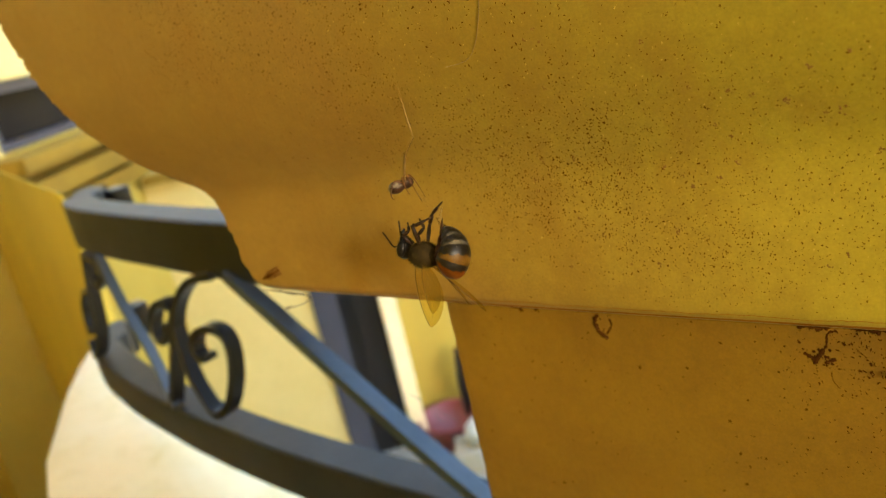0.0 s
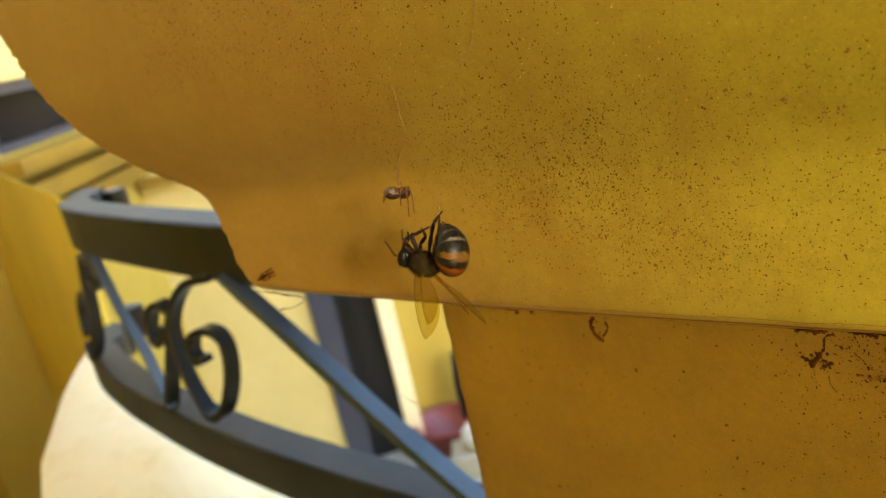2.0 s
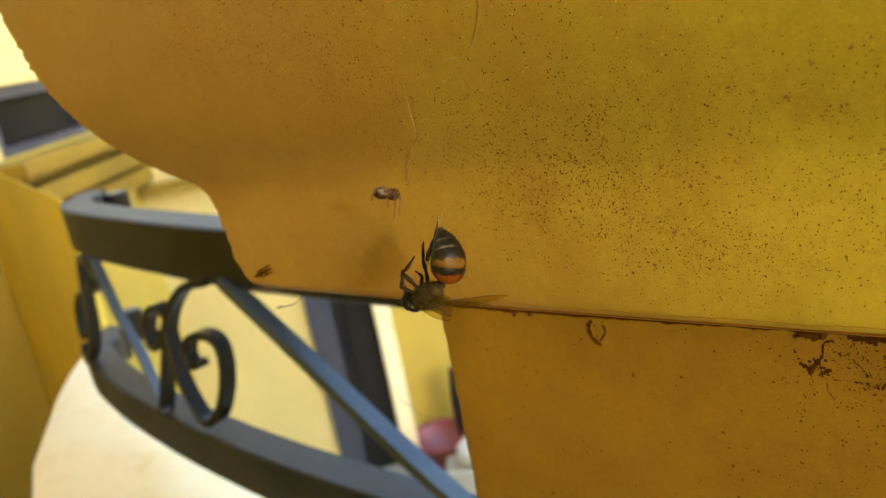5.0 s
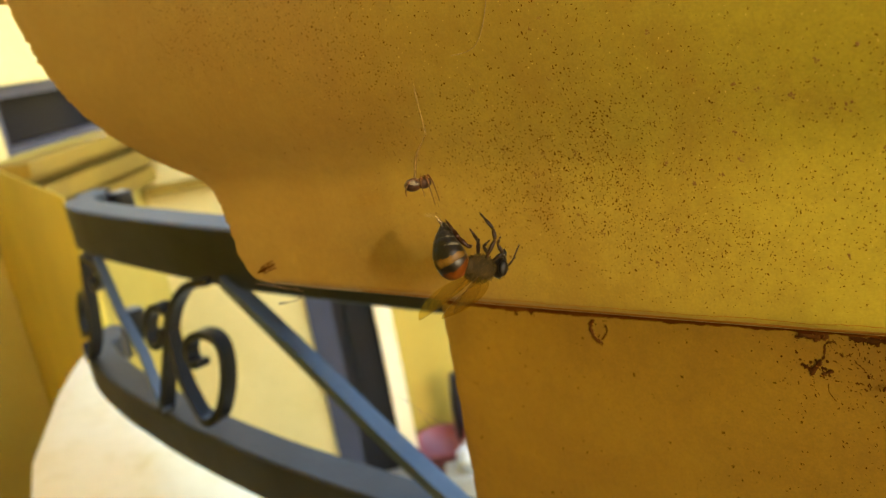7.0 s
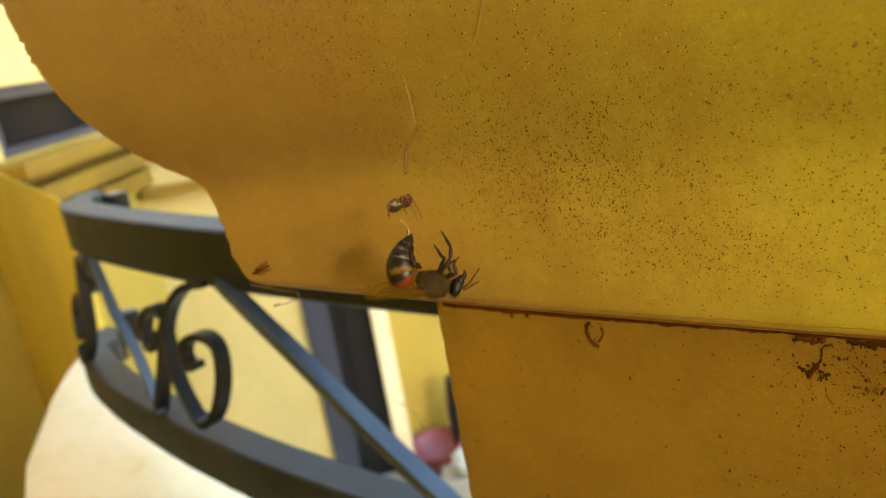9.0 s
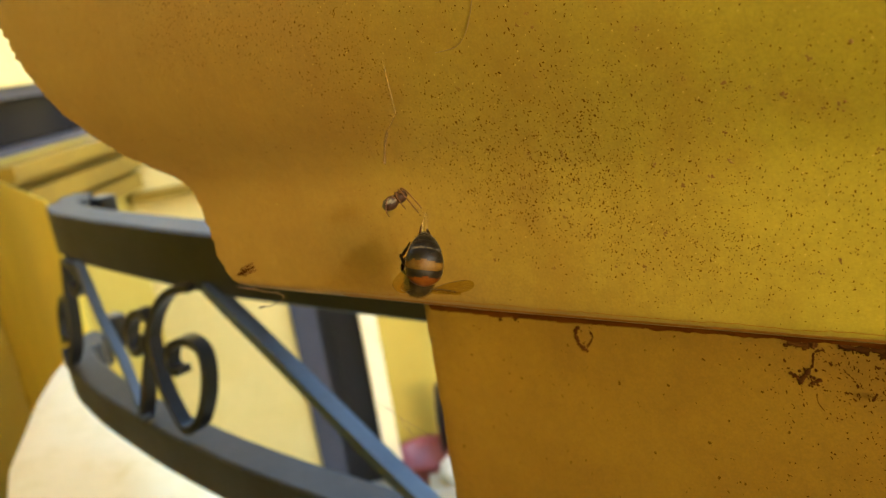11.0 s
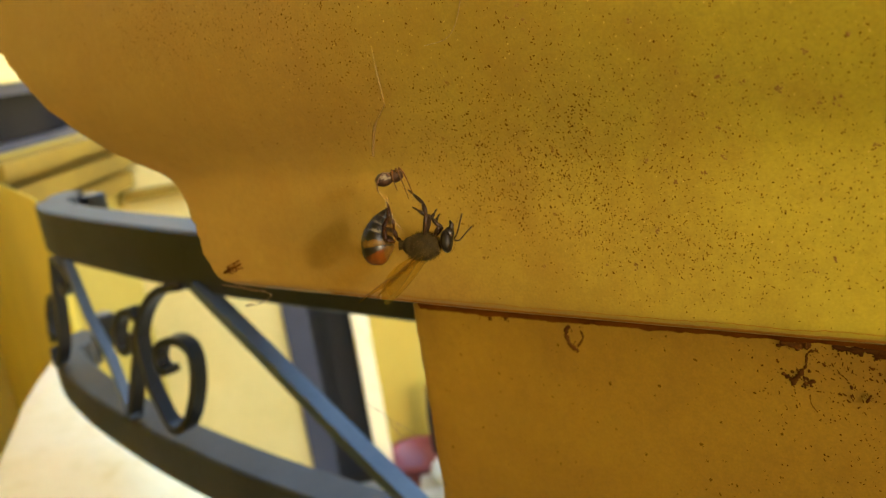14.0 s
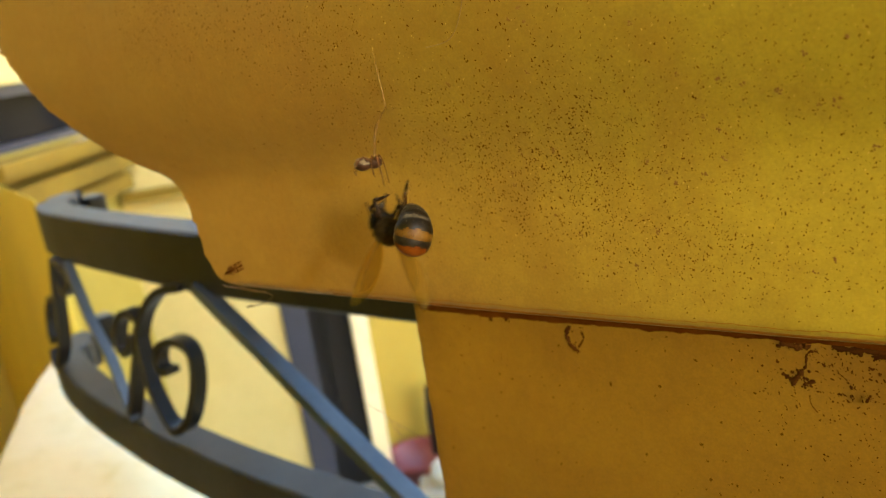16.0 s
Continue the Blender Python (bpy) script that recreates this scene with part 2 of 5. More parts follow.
def tube(bm, pts, radii, sides=6, mat=0):
    """A round tube through points with a radius at each, its ends closed."""
    pts = [Vector(p) for p in pts]
    rows, side = [], None
    for i, p in enumerate(pts):
        d = (pts[min(i + 1, len(pts) - 1)] - pts[max(i - 1, 0)]).normalized()
        if side is None:
            side = d.orthogonal().normalized()
        side = (side - d * side.dot(d)).normalized()
        up = d.cross(side)
        r = radii[i] if isinstance(radii, (list, tuple)) else radii
        rows.append([bm.verts.new(p + r * (math.cos(a) * side + math.sin(a) * up)) for a in (2 * math.pi * k / sides for k in range(sides))])
    grid_faces(bm, rows, True, mat)
    for row in (rows[0], rows[-1]):
        bm.faces.new(row).material_index = mat


def ellipsoid(bm, centre, radii, u=16, v=10, mat=0, rough=0.0):
    made = bmesh.ops.create_uvsphere(bm, u_segments=u, v_segments=v, radius=1.0)["verts"]
    for w in made:
        k = 1 + rough * noise.noise(w.co * 3.1)
        w.co = Vector(centre) + Vector((w.co.x * radii[0], w.co.y * radii[1], w.co.z * radii[2])) * k
    for f in {f for w in made for f in w.link_faces}:
        f.material_index = mat


def box(bm, lo, hi, bevel=0.0):
    made = bmesh.ops.create_cube(bm, size=1.0)["verts"]
    for w in made:
        w.co = Vector([lo[i] + (w.co[i] + 0.5) * (hi[i] - lo[i]) for i in range(3)])
    if bevel:
        edges = {e for w in made for e in w.link_edges}
        bmesh.ops.bevel(bm, geom=list(edges), offset=bevel, segments=2, affect="EDGES", profile=0.6)


def prism(bm, outline, z0, z1, bevel=0.0):
    """An upright block over an outline in plan."""
    low = [bm.verts.new((x, y, z0)) for x, y in outline]
    high = [bm.verts.new((x, y, z1)) for x, y in outline]
    n = len(outline)
    for i in range(n):
        bm.faces.new((low[i], low[(i + 1) % n], high[(i + 1) % n], high[i]))
    bm.faces.new(low[::-1])
    top = bm.faces.new(high)
    if bevel:
        bmesh.ops.bevel(bm, geom=list(top.edges), offset=bevel, segments=3, affect="EDGES", profile=0.6)


def curve_at(stops, v):
    """Smooth interpolation through (key, value) stops in rising order."""
    if v <= stops[0][0]:
        return stops[0][1]
    for (a, p), (b, q) in zip(stops, stops[1:]):
        if v <= b:
            k = (v - a) / (b - a)
            return p + (q - p) * k
    return stops[-1][1]


def smooth_at(stops, v, w=0.0022):
    return sum(curve_at(stops, v + w * k) for k in (-1, -0.5, 0, 0.5, 1)) / 5


# ---- ground ----
bm = bmesh.new()
rows = []
for i in range(25):
    r = 0.0 if i == 0 else 0.5 * 1.45 ** i
    rows.append([bm.verts.new((-1.5 + r * math.cos(a), 1.0 + r * math.sin(a), 0)) for a in (2 * math.pi * k / 48 for k in range(48))])
grid_faces(bm, rows, True)
bmesh.ops.remove_doubles(bm, verts=bm.verts, dist=1e-5)
tagged(part("ground", bm, FLOOR), "pale worn cement floor of a courtyard", "ground", kind="structure")

# ---- unseen walls and a ceiling, added to close the place and shape its light ----
bm = bmesh.new()
box(bm, (-5.0, -1.3, 0.0), (1.88, -1.0, 2.9), 0.01)
tagged(part("light_block_south", bm, YELLOW), "plain yellow unseen wall that blocks and bounces light", "wall", kind="structure")
# added out of view to keep the sun off the pillar and railing
bm = bmesh.new()
box(bm, (0.165, -0.995, 0.0), (0.30, 0.07, EYE - 0.035), 0.004)
tagged(part("light_block_east", bm, YELLOW), "low yellow unseen wall that blocks the sun", "wall", kind="structure")
# added out of view to cut the skylight from the left
bm = bmesh.new()
box(bm, (-2.6, -0.995, 0.0), (-2.4, 1.2, 2.1), 0.004)
tagged(part("light_block_west", bm, YELLOW), "plain yellow unseen wall that blocks and bounces light", "wall", kind="structure")
# added out of view to keep the sun out of the courtyard
bm = bmesh.new()
box(bm, (0.30, 0.075, 0.0), (0.50, 1.6, 2.3), 0.004)
tagged(part("light_block_courtyard", bm, CREAM), "plain cream unseen wall that blocks the courtyard's sun", "wall", kind="structure")
# added out of view to cut the skylight on the camera's side
bm = bmesh.new()
box(bm, (-5.0, -1.3, 2.9), (1.88, -0.05, 3.0), 0.01)
tagged(part("ceiling", bm, CREAM), "plain cream unseen ceiling that blocks the sky", "ceiling", kind="structure")

# ---- the ochre cornice and its pillar ----
FACE = [(-0.044, 0.0912), (-0.0434, 0.0896), (-0.042, 0.089), (-0.038, 0.0889), (-0.03003, 0.08868), (-0.0232, 0.08848), (-0.0215, 0.0881), (-0.0195, 0.08730), (-0.0172, 0.08628), (-0.0148, 0.08525), (-0.0122, 0.08420), (-0.0095, 0.08328), (-0.0065, 0.0825), (-0.0030, 0.0818), (0.0015, 0.0813), (0.00831, 0.08100), (0.0203, 0.08076), (0.03332, 0.08069)]
END = [(-0.044, -0.1325), (-0.042, -0.1365), (-0.038, -0.1388), (-0.03003, -0.13993), (-0.02454, -0.14126), (-0.02155, -0.14435), (-0.01809, -0.15379), (-0.01516, -0.15933), (-0.01024, -0.16717), (-0.00517, -0.17357), (0.00156, -0.17998), (0.00831, -0.18548), (0.00998, -0.18563), (0.01581, -0.18889), (0.0203, -0.19046), (0.03332, -0.19262)]
TILT, RIGHT = 0.022, 0.16


def face_y(z):
    return smooth_at(FACE, z, 0.0005 if z < -0.038 else 0.0016)


def wave(x, z):
    """The unevenness of the hand-trowelled face."""
    return 0.00022 * noise.noise(Vector((x * 60, 1.7, z * 90))) + 0.0005 * noise.noise(Vector((x * 16, 4.0, z * 22)))


def rise(x):
    """How far the cornice's lines climb along it, a little more past the middle."""
    return TILT * (x + 0.132) + 0.017 * max(0.0, x + 0.075) ** 2 / (max(0.0, x + 0.075) + 0.012)


def wall_point(x, z, out=0.0):
    """A point of the cornice's face, in the world."""
    return Vector((x, face_y(z) + wave(x, z) - out, EYE + z + rise(x)))


bm = bmesh.new()
rows, back, levels = [], [], 130
for i in range(levels + 1):
    z = -0.0440 + 0.0771 * i / levels
    y = face_y(z)
    e = smooth_at(END, z, 0.0008) + 0.0009 * noise.noise(Vector((0, 0, z * 420))) + (0.0007 + 0.0011 * max(0.0, min(1.0, z / 0.008))) * noise.noise(Vector((9, 0, z * 1000)))
    up = EYE + z + TILT * (e + 0.132)
    back.append([bm.verts.new((e - 0.006 * (k / 4) ** 2, y + 0.11 * k / 4, up)) for k in range(4, -1, -1)])
    row = [bm.verts.new((e, y, up))]
    for k in range(1, 131):
        x = e + (RIGHT - e) * k / 130
        row.append(bm.verts.new((x, y + wave(x, z) * min(1, (x - e) * 120), EYE + z + rise(x))))
    rows.append(row)
soffit = [bm.verts.new((v.co.x, v.co.y + 0.05, v.co.z + 0.0006)) for v in rows[0]]
grid_faces(bm, [soffit] + rows)
grid_faces(bm, back)
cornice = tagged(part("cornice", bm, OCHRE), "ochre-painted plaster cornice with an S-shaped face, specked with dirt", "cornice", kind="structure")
bm = bmesh.new()
box(bm, (-0.25, 0.0803, EYE + 0.0189), (-0.1903, 0.0890, EYE + 0.0340), 0.0004)
for v in bm.verts:
    if v.co.z < EYE + 0.022:
        v.co.z -= 0.14 * (v.co.x + 0.1875)
part("fillet", bm, OCHRE, cornice)
bm = bmesh.new()
box(bm, (-0.25, 0.0804, EYE + 0.0345), (0.297, 0.20, EYE + 0.30), 0.001)
tagged(part("wall_upper", bm, OCHRE), "ochre-painted plaster wall over the cornice", "wall", kind="structure")

bm = bmesh.new()
rows = []
for i in range(61):
    z = EYE - 0.0425 - 0.16 * i / 60 if i < 60 else 0.0
    row = [bm.verts.new((-0.1025 + 0.001 * k, 0.19 - 0.08 * k / 3, z)) for k in range(3)]
    for k in range(5):
        a = math.pi / 2 * k / 4
        row.append(bm.verts.new((-0.1025 + 0.0008 * (1 - math.cos(a)) + 0.0005 * noise.noise(Vector((3, 0, z * 300))), 0.1060 + 0.0008 * (1 - math.sin(a)), z)))
    for k in range(1, 71):
        x = -0.1017 + (RIGHT + 0.1017) * k / 70
        row.append(bm.verts.new((x, 0.1060 + 0.0005 * noise.noise(Vector((x * 25, 2, z * 25))), z)))
    rows.append(row)
grid_faces(bm, rows)
tagged(part("pillar", bm, OCHRE_SHADED), "ochre-painted plaster pillar below the cornice", "pillar", kind="structure")

# dirty crust in the joint under the cornice, thicker towards one end
bm = bmesh.new()
rows = []
for i in range(320):
    x = -0.100 + (RIGHT + 0.100) * i / 319
    top = EYE - 0.0436 + rise(x)
    thick = 0.0004 - 0.0003 * max(0, min(1, (x + 0.085) / 0.05)) + 0.0003 * noise.noise(Vector((x * 300, 0, 5))) + 0.0003 * noise.noise(Vector((x * 1100, 0, 5)))
    low = EYE - 0.0436 + 1.19 * rise(x / 1.19) - 0.0084 - thick
    rows.append([bm.verts.new((x, 0.0985, top + 0.0008)), bm.verts.new((x, 0.1030, top - 0.0008)), bm.verts.new((x, 0.1050, low + 0.0018)), bm.verts.new((x, 0.1055, low + 0.0004)), bm.verts.new((x, 0.1064, low))])
grid_faces(bm, rows)
# tan strip along the bottom edge of the face
film = []
for i in range(400):
    x = -0.105 + (RIGHT + 0.105) * i / 399
    h = max(0.0006, 0.0017 + 0.0004 * noise.noise(Vector((x * 150, 3, 1))) + 0.0002 * noise.noise(Vector((x * 900, 3, 1))))
    film.append([bm.verts.new(wall_point(x, -0.0440, -0.00002)), bm.verts.new(wall_point(x, -0.0440 + 0.4 * h, 0.00004)), bm.verts.new(wall_point(x, -0.0440 + h, 0.00003))])
grid_faces(bm, film, False, 1)
tagged(part("dirt_crust", bm, [SOOT, LIP]), "dark brown crust of dirt in the joint under the cornice", "dirt", kind="stuff")


def flake(bm, centre, normal, length, width, angle, mat=0):
    """A small uneven speck that lies on a surface."""
    side = normal.orthogonal().normalized()
    up = normal.cross(side)
    a, b = math.cos(angle) * side + math.sin(angle) * up, math.cos(angle) * up - math.sin(angle) * side
    n = 6
    ring = []
    for k in range(n):
        t = 2 * math.pi * k / n
        s = random.uniform(0.7, 1.2)
        ring.append(bm.verts.new(centre + a * (length / 2 * math.cos(t) * s) + b * (width / 2 * math.sin(t) * s) + normal * 0.00004))
    tip = bm.verts.new(centre + normal * (0.00004 + min(width * 0.4, 0.00009)))
    for k in range(n):
        bm.faces.new((ring[k], ring[(k + 1) % n], tip)).material_index = mat


def face_normal(z):
    d = (face_y(z + 0.0005) - face_y(z - 0.0005)) / 0.001
    return Vector((0, -1, d)).normalized()


random.seed(7)
bm = bmesh.new()
made = 0
while made < 8800:
    x, z = random.uniform(-0.165, 0.01), random.uniform(-0.042, 0.016)
    if x < smooth_at(END, z) + 0.004:
        continue
    dense = 0.03 + 0.97 * max(0, min(1, (x + 0.118 + 1.33 * z) / 0.024))
    dense *= max(0.06, min(1, (z + 0.043) / 0.012)) if x < -0.05 else max(0.25, min(1, (z + 0.043) / 0.008))
    dense *= 0.75 + 0.5 * noise.noise(Vector((x * 70, 3, z * 70)))
    if x < -0.095 and z < -0.018:
        dense *= 0.08
    if x > -0.033:
        dense *= 0.58
    if z > -0.021:
        dense *= max(0.16 if x > -0.08 else 0.45, 1 - (z + 0.021) / 0.017)
    if z > -0.002 and -0.137 < x < -0.08:
        dense = max(dense, 0.24)
    if random.random() > dense:
        continue
    big = random.random() ** 5
    length = random.uniform(0.00016, 0.00030) + 0.00026 * big
    length *= 0.78 if x > -0.05 else 1
    flake(bm, wall_point(x, z), face_normal(z), length, length * random.uniform(0.34, 0.60), random.choice((0.4, 0.8, 2.2)) + random.gauss(0, 0.5), 0 if random.random() < 0.3 else 1)
    made += 1
# pale flecks that draw the small bumps' highlights in colour
for _ in range(1300):
    x, z = random.uniform(-0.15, 0.0), random.uniform(-0.036, 0.016)
    if x < smooth_at(END, z) + 0.02 or random.random() > 0.25 + 0.75 * max(0, min(1, (x + 0.118 + 1.33 * z) / 0.035)):
        continue
    length = random.uniform(0.00012, 0.00030)
    flake(bm, wall_point(x, z), face_normal(z), length, length * random.uniform(0.3, 0.6), random.gauss(0.3, 0.5), 2)
for _ in range(42):
    x, z = random.uniform(-0.075, -0.012), random.triangular(-0.040, 0.010, -0.024)
    length = random.uniform(0.0005, 0.0009)
    for _ in range(5):
        dx, dz = random.gauss(0, 0.22) * length, random.gauss(0, 0.22) * length
        flake(bm, wall_point(x + dx, z + dz), face_normal(z), length * random.uniform(0.3, 0.6), length * random.uniform(0.2, 0.4), random.uniform(0, 3.1), 3)
for _ in range(2600):
    x = random.uniform(-0.10, 0.0)
    z = -0.046 - abs(random.gauss(0, 0.018))
    k = max(0.02, min(1, (x + 0.046) / 0.02))
    if random.random() > k or z < -0.1:
        continue
    length = random.uniform(0.00014, 0.00042)
    flake(bm, Vector((x, 0.1059 + 0.0005 * noise.noise(Vector((x * 25, 2, (EYE + z) * 25))), EYE + z)), Vector((0, -1, 0)), length, length * random.uniform(0.3, 0.7), random.uniform(0, 3.1))
for _ in range(190):
    x, z = random.triangular(-0.042, -0.008, -0.016), -0.0485 - abs(random.gauss(0, 0.0065))
    length = random.uniform(0.0002, 0.0007)
    flake(bm, Vector((x, 0.1059 + 0.0005 * noise.noise(Vector((x * 25, 2, (EYE + z) * 25))), EYE + z)), Vector((0, -1, 0)), length, length * random.uniform(0.18, 0.40), random.gauss(1.3, 0.5), 0)
for _ in range(150):
    x, z = random.uniform(-0.098, -0.035), -0.050 - abs(random.gauss(0, 0.030))
    length = random.uniform(0.0003, 0.0009) * random.random() ** 0.7
    flake(bm, Vector((x, 0.1059 + 0.0005 * noise.noise(Vector((x * 25, 2, (EYE + z) * 25))), EYE + z)), Vector((0, -1, 0)), length, length * random.uniform(0.4, 0.8), random.uniform(0, 3.1), 1)
tagged(part("specks", bm, [DIRT, SPECK, GLINT, SCALE]), "tiny dark specks of dirt and painted pale glints on ochre paint", "dirt", kind="stuff")


# ---- the iron railing on its parapet ----
LOW = [(-0.66, 0.262), (-0.62, 0.243), (-0.573, 0.224), (-0.50, 0.208), (-0.411, 0.196), (-0.35, 0.1915), (-0.302, 0.190), (-0.23, 0.191), (-0.10, 0.197), (0.05, 0.21)]
HIGH = [(-0.66, 0.285), (-0.60, 0.250), (-0.557, 0.236), (-0.495, 0.228), (-0.41, 0.220), (-0.352, 0.216), (-0.268, 0.215), (-0.214, 0.215), (-0.10, 0.218), (0.05, 0.228)]


def sweep(bm, path, width, z0, z1, edge=0.0012):
    """A flat bar along a path in plan, from z0 to z1, with eased edges."""
    rows = []
    for i, p in enumerate(path):
        d = Vector(path[min(i + 1, len(path) - 1)]) - Vector(path[max(i - 1, 0)])
        n = Vector((-d.y, d.x)).normalized()
        c = [(0, z0 + edge), (edge, z0), (width - edge, z0), (width, z0 + edge), (width, z1 - edge), (width - edge, z1), (edge, z1), (0, z1 - edge)]
        rows.append([bm.verts.new((p[0] + n.x * a, p[1] + n.y * a, z)) for a, z in c])
    grid_faces(bm, rows, True)
    bm.faces.new(rows[0])
    bm.faces.new(rows[-1][::-1])


def strip(bm, path, width, thick, depth):
    """A flat strip that follows (x, z) points, its width across the railing; depth(x, z) gives its near edge."""
    rows = []
    for i, p in enumerate(path):
        a, b = path[max(i - 1, 0)], path[min(i + 1, len(path) - 1)]
        d = Vector((b[0] - a[0], b[1] - a[1])).normalized()
        n = Vector((-d.y, d.x)) * thick / 2
        y = depth(*p)
        rows.append([bm.verts.new((p[0] + s * n.x, y + w, EYE + p[1] + s * n.y)) for s, w in ((-1, 0), (1, 0), (1, width), (-1, width))])
    grid_faces(bm, rows, True)
    bm.faces.new(rows[0])
    bm.faces.new(rows[-1][::-1])


def rail_y(x, z):
    k = max(0, min(1, (z + 0.1865) / 0.08))
    return smooth_at(LOW, x, 0.02) * (1 - k) + smooth_at(HIGH, x, 0.02) * k - 0.003


def rounded(pts, n=8):
    """A smooth line through a few points."""
    out = []
    for i in range(len(pts) - 1):
        p0, p1, p2, p3 = (Vector(pts[max(0, min(len(pts) - 1, i + k))]) for k in (-1, 0, 1, 2))
        for k in range(n):
            t = k / n
            out.append(tuple(0.5 * (2 * p1 + (p2 - p0) * t + (2 * p0 - 5 * p1 + 4 * p2 - p3) * t * t + (3 * p1 - p0 - 3 * p2 + p3) * t ** 3)))
    return out + [tuple(pts[-1])]


railing = tagged(new("railing"), "black wrought-iron balcony railing with bowed rails and scrolls", "railing")
for name, stops, z0, z1, w in (("top_rail", HIGH, -0.1105, -0.0785, 0.022), ("bottom_rail", LOW, -0.2125, -0.1865, 0.020)):
    bm = bmesh.new()
    n = 60
    path = [(x, smooth_at(stops, x, 0.02)) for x in (-0.60 + 0.64 * k / n for k in range(n + 1))]
    x0, y0 = path[0]
    turn = [(x0 - 0.030 * math.sin(a), y0 + 0.012 + 0.026 * (1 - math.cos(a))) for a in (math.pi / 2 * k / 8 for k in range(8, 0, -1))]
    sweep(bm, turn + path, w, EYE + z0, EYE + z1)
    if name == "top_rail":
        for v in bm.verts:
            v.co.z += 0.017 * max(0.0, v.co.x + 0.33)
    part(name, bm, IRON, railing, smooth=False)
for name, pts, w, th in (
        ("bar", [(-0.3570, -0.1065), (-0.2850, -0.1380), (-0.1715, -0.1916)], 0.0082, 0.0055),
        ("bar", [(-0.5258, -0.1092), (-0.4885, -0.1380), (-0.4533, -0.1576), (-0.4197, -0.1840)], 0.006, 0.0035),
        ("scroll", rounded([(-0.3685, -0.1061), (-0.3902, -0.1102), (-0.4047, -0.1195), (-0.4119, -0.1318), (-0.4145, -0.1473), (-0.4166, -0.1597), (-0.4185, -0.1741), (-0.4205, -0.1830)]), 0.0080, 0.0042),
        ("scroll", rounded([(-0.4145, -0.1288), (-0.4264, -0.1257), (-0.4378, -0.1298), (-0.4419, -0.1391), (-0.4357, -0.1473), (-0.4233, -0.1463), (-0.4223, -0.1370)]), 0.0080, 0.0042),
        ("scroll", rounded([(-0.4166, -0.1318), (-0.4068, -0.1473), (-0.3974, -0.1597), (-0.3840, -0.1700), (-0.3705, -0.1768), (-0.3580, -0.1718), (-0.3520, -0.1586), (-0.3518, -0.1463), (-0.3562, -0.1372), (-0.3654, -0.1334), (-0.3778, -0.1339), (-0.3886, -0.1385), (-0.3902, -0.1452), (-0.3850, -0.1499), (-0.3767, -0.1488)]), 0.0080, 0.0042),
        ("scroll", rounded([(-0.5527, -0.1081), (-0.5506, -0.1267), (-0.5434, -0.1483), (-0.5434, -0.1669), (-0.5589, -0.1813), (-0.5744, -0.1751)]), 0.0080, 0.0042),
        ("scroll", rounded([(-0.5485, -0.1339), (-0.5672, -0.1380), (-0.5796, -0.1524), (-0.5713, -0.1669), (-0.5599, -0.1607)]), 0.0080, 0.0042),
        ("scroll", rounded([(-0.5527, -0.1092), (-0.5299, -0.1112), (-0.5175, -0.1195), (-0.5258, -0.1277), (-0.5361, -0.1226)]), 0.0080, 0.0042)):
    bm = bmesh.new()
    if name == "scroll":
        pts = [(x - 0.002, z - 0.002) for x, z in pts]
    strip(bm, pts if len(pts) > 3 else rounded(pts, 10), w, th, rail_y)
    part(name, bm, BARS if name == "bar" else BLACK_IRON, railing, "blue-grey bar with the sky's reflection in its colour" if name == "bar" else "black scroll", smooth=False)
for z0, z1, x, y in ((-0.106, -0.081, -0.597, 0.286), (-0.207, -0.180, -0.630, 0.285)):
    bm = bmesh.new()
    box(bm, (x - 0.010, y, EYE + z0), (x + 0.008, y + 0.014, EYE + z1), 0.002)
    part("wall_bracket", bm, DARK_DOOR, railing)
for x in (0.0, 0.03):
    bm = bmesh.new()
    y = smooth_at(LOW, x, 0.02)
    box(bm, (x - 0.006, y + 0.002, EYE - 0.275), (x + 0.006, y + 0.014, EYE - 0.180), 0.001)
    part("post", bm, IRON, railing)

bm = bmesh.new()
near = [(-0.87, 0.345), (-0.811, 0.300), (-0.76, 0.262), (-0.707, 0.229), (-0.643, 0.189), (-0.588, 0.165), (-0.50, 0.142), (-0.40, 0.132), (-0.30, 0.130), (-0.22, 0.132)]
far = [(-0.22, 0.30), (-0.40, 0.292), (-0.50, 0.296), (-0.60, 0.305), (-0.72, 0.325), (-0.84, 0.362)]
prism(bm, near + far, 0.0, EYE - 0.27, 0.006)
tagged(part("parapet", bm, COPING), "low parapet with a pale cream painted, stained top", "parapet", kind="structure")

# the yellow pier in which the railing ends
c0 = Vector((-0.80, 0.34))
along, back = Vector((-0.967, 0.255)), Vector((-0.915, 0.403))
bm = bmesh.new()
prism(bm, [tuple(c0), tuple(c0 + back * 0.7), tuple(c0 + back * 0.7 + along * 0.9), tuple(c0 + along * 1.6)], 0.0, EYE - 0.10)
for v in bm.verts:
    if v.co.z > 1.0 and (v.co.xy - c0).dot(Vector((along.y, -along.x))) > 0.02:
        v.co.z -= 0.22
bmesh.ops.bevel(bm, geom=[e for e in bm.edges if all((v.co.xy - c0).length < 0.01 for v in e.verts)], offset=0.05, segments=8, affect="EDGES", profile=0.5)
bmesh.ops.bevel(bm, geom=[e for e in bm.edges if min(v.co.z for v in e.verts) > 0.5], offset=0.004, segments=3, affect="EDGES", profile=0.6)
tagged(part("pier", bm, PIER), "yellow-painted plaster pier beside the parapet", "pier", kind="structure")


# ---- the courtyard behind ----
def polar(az, dist):
    return Vector((dist * math.cos(radians(az)), dist * math.sin(radians(az))))


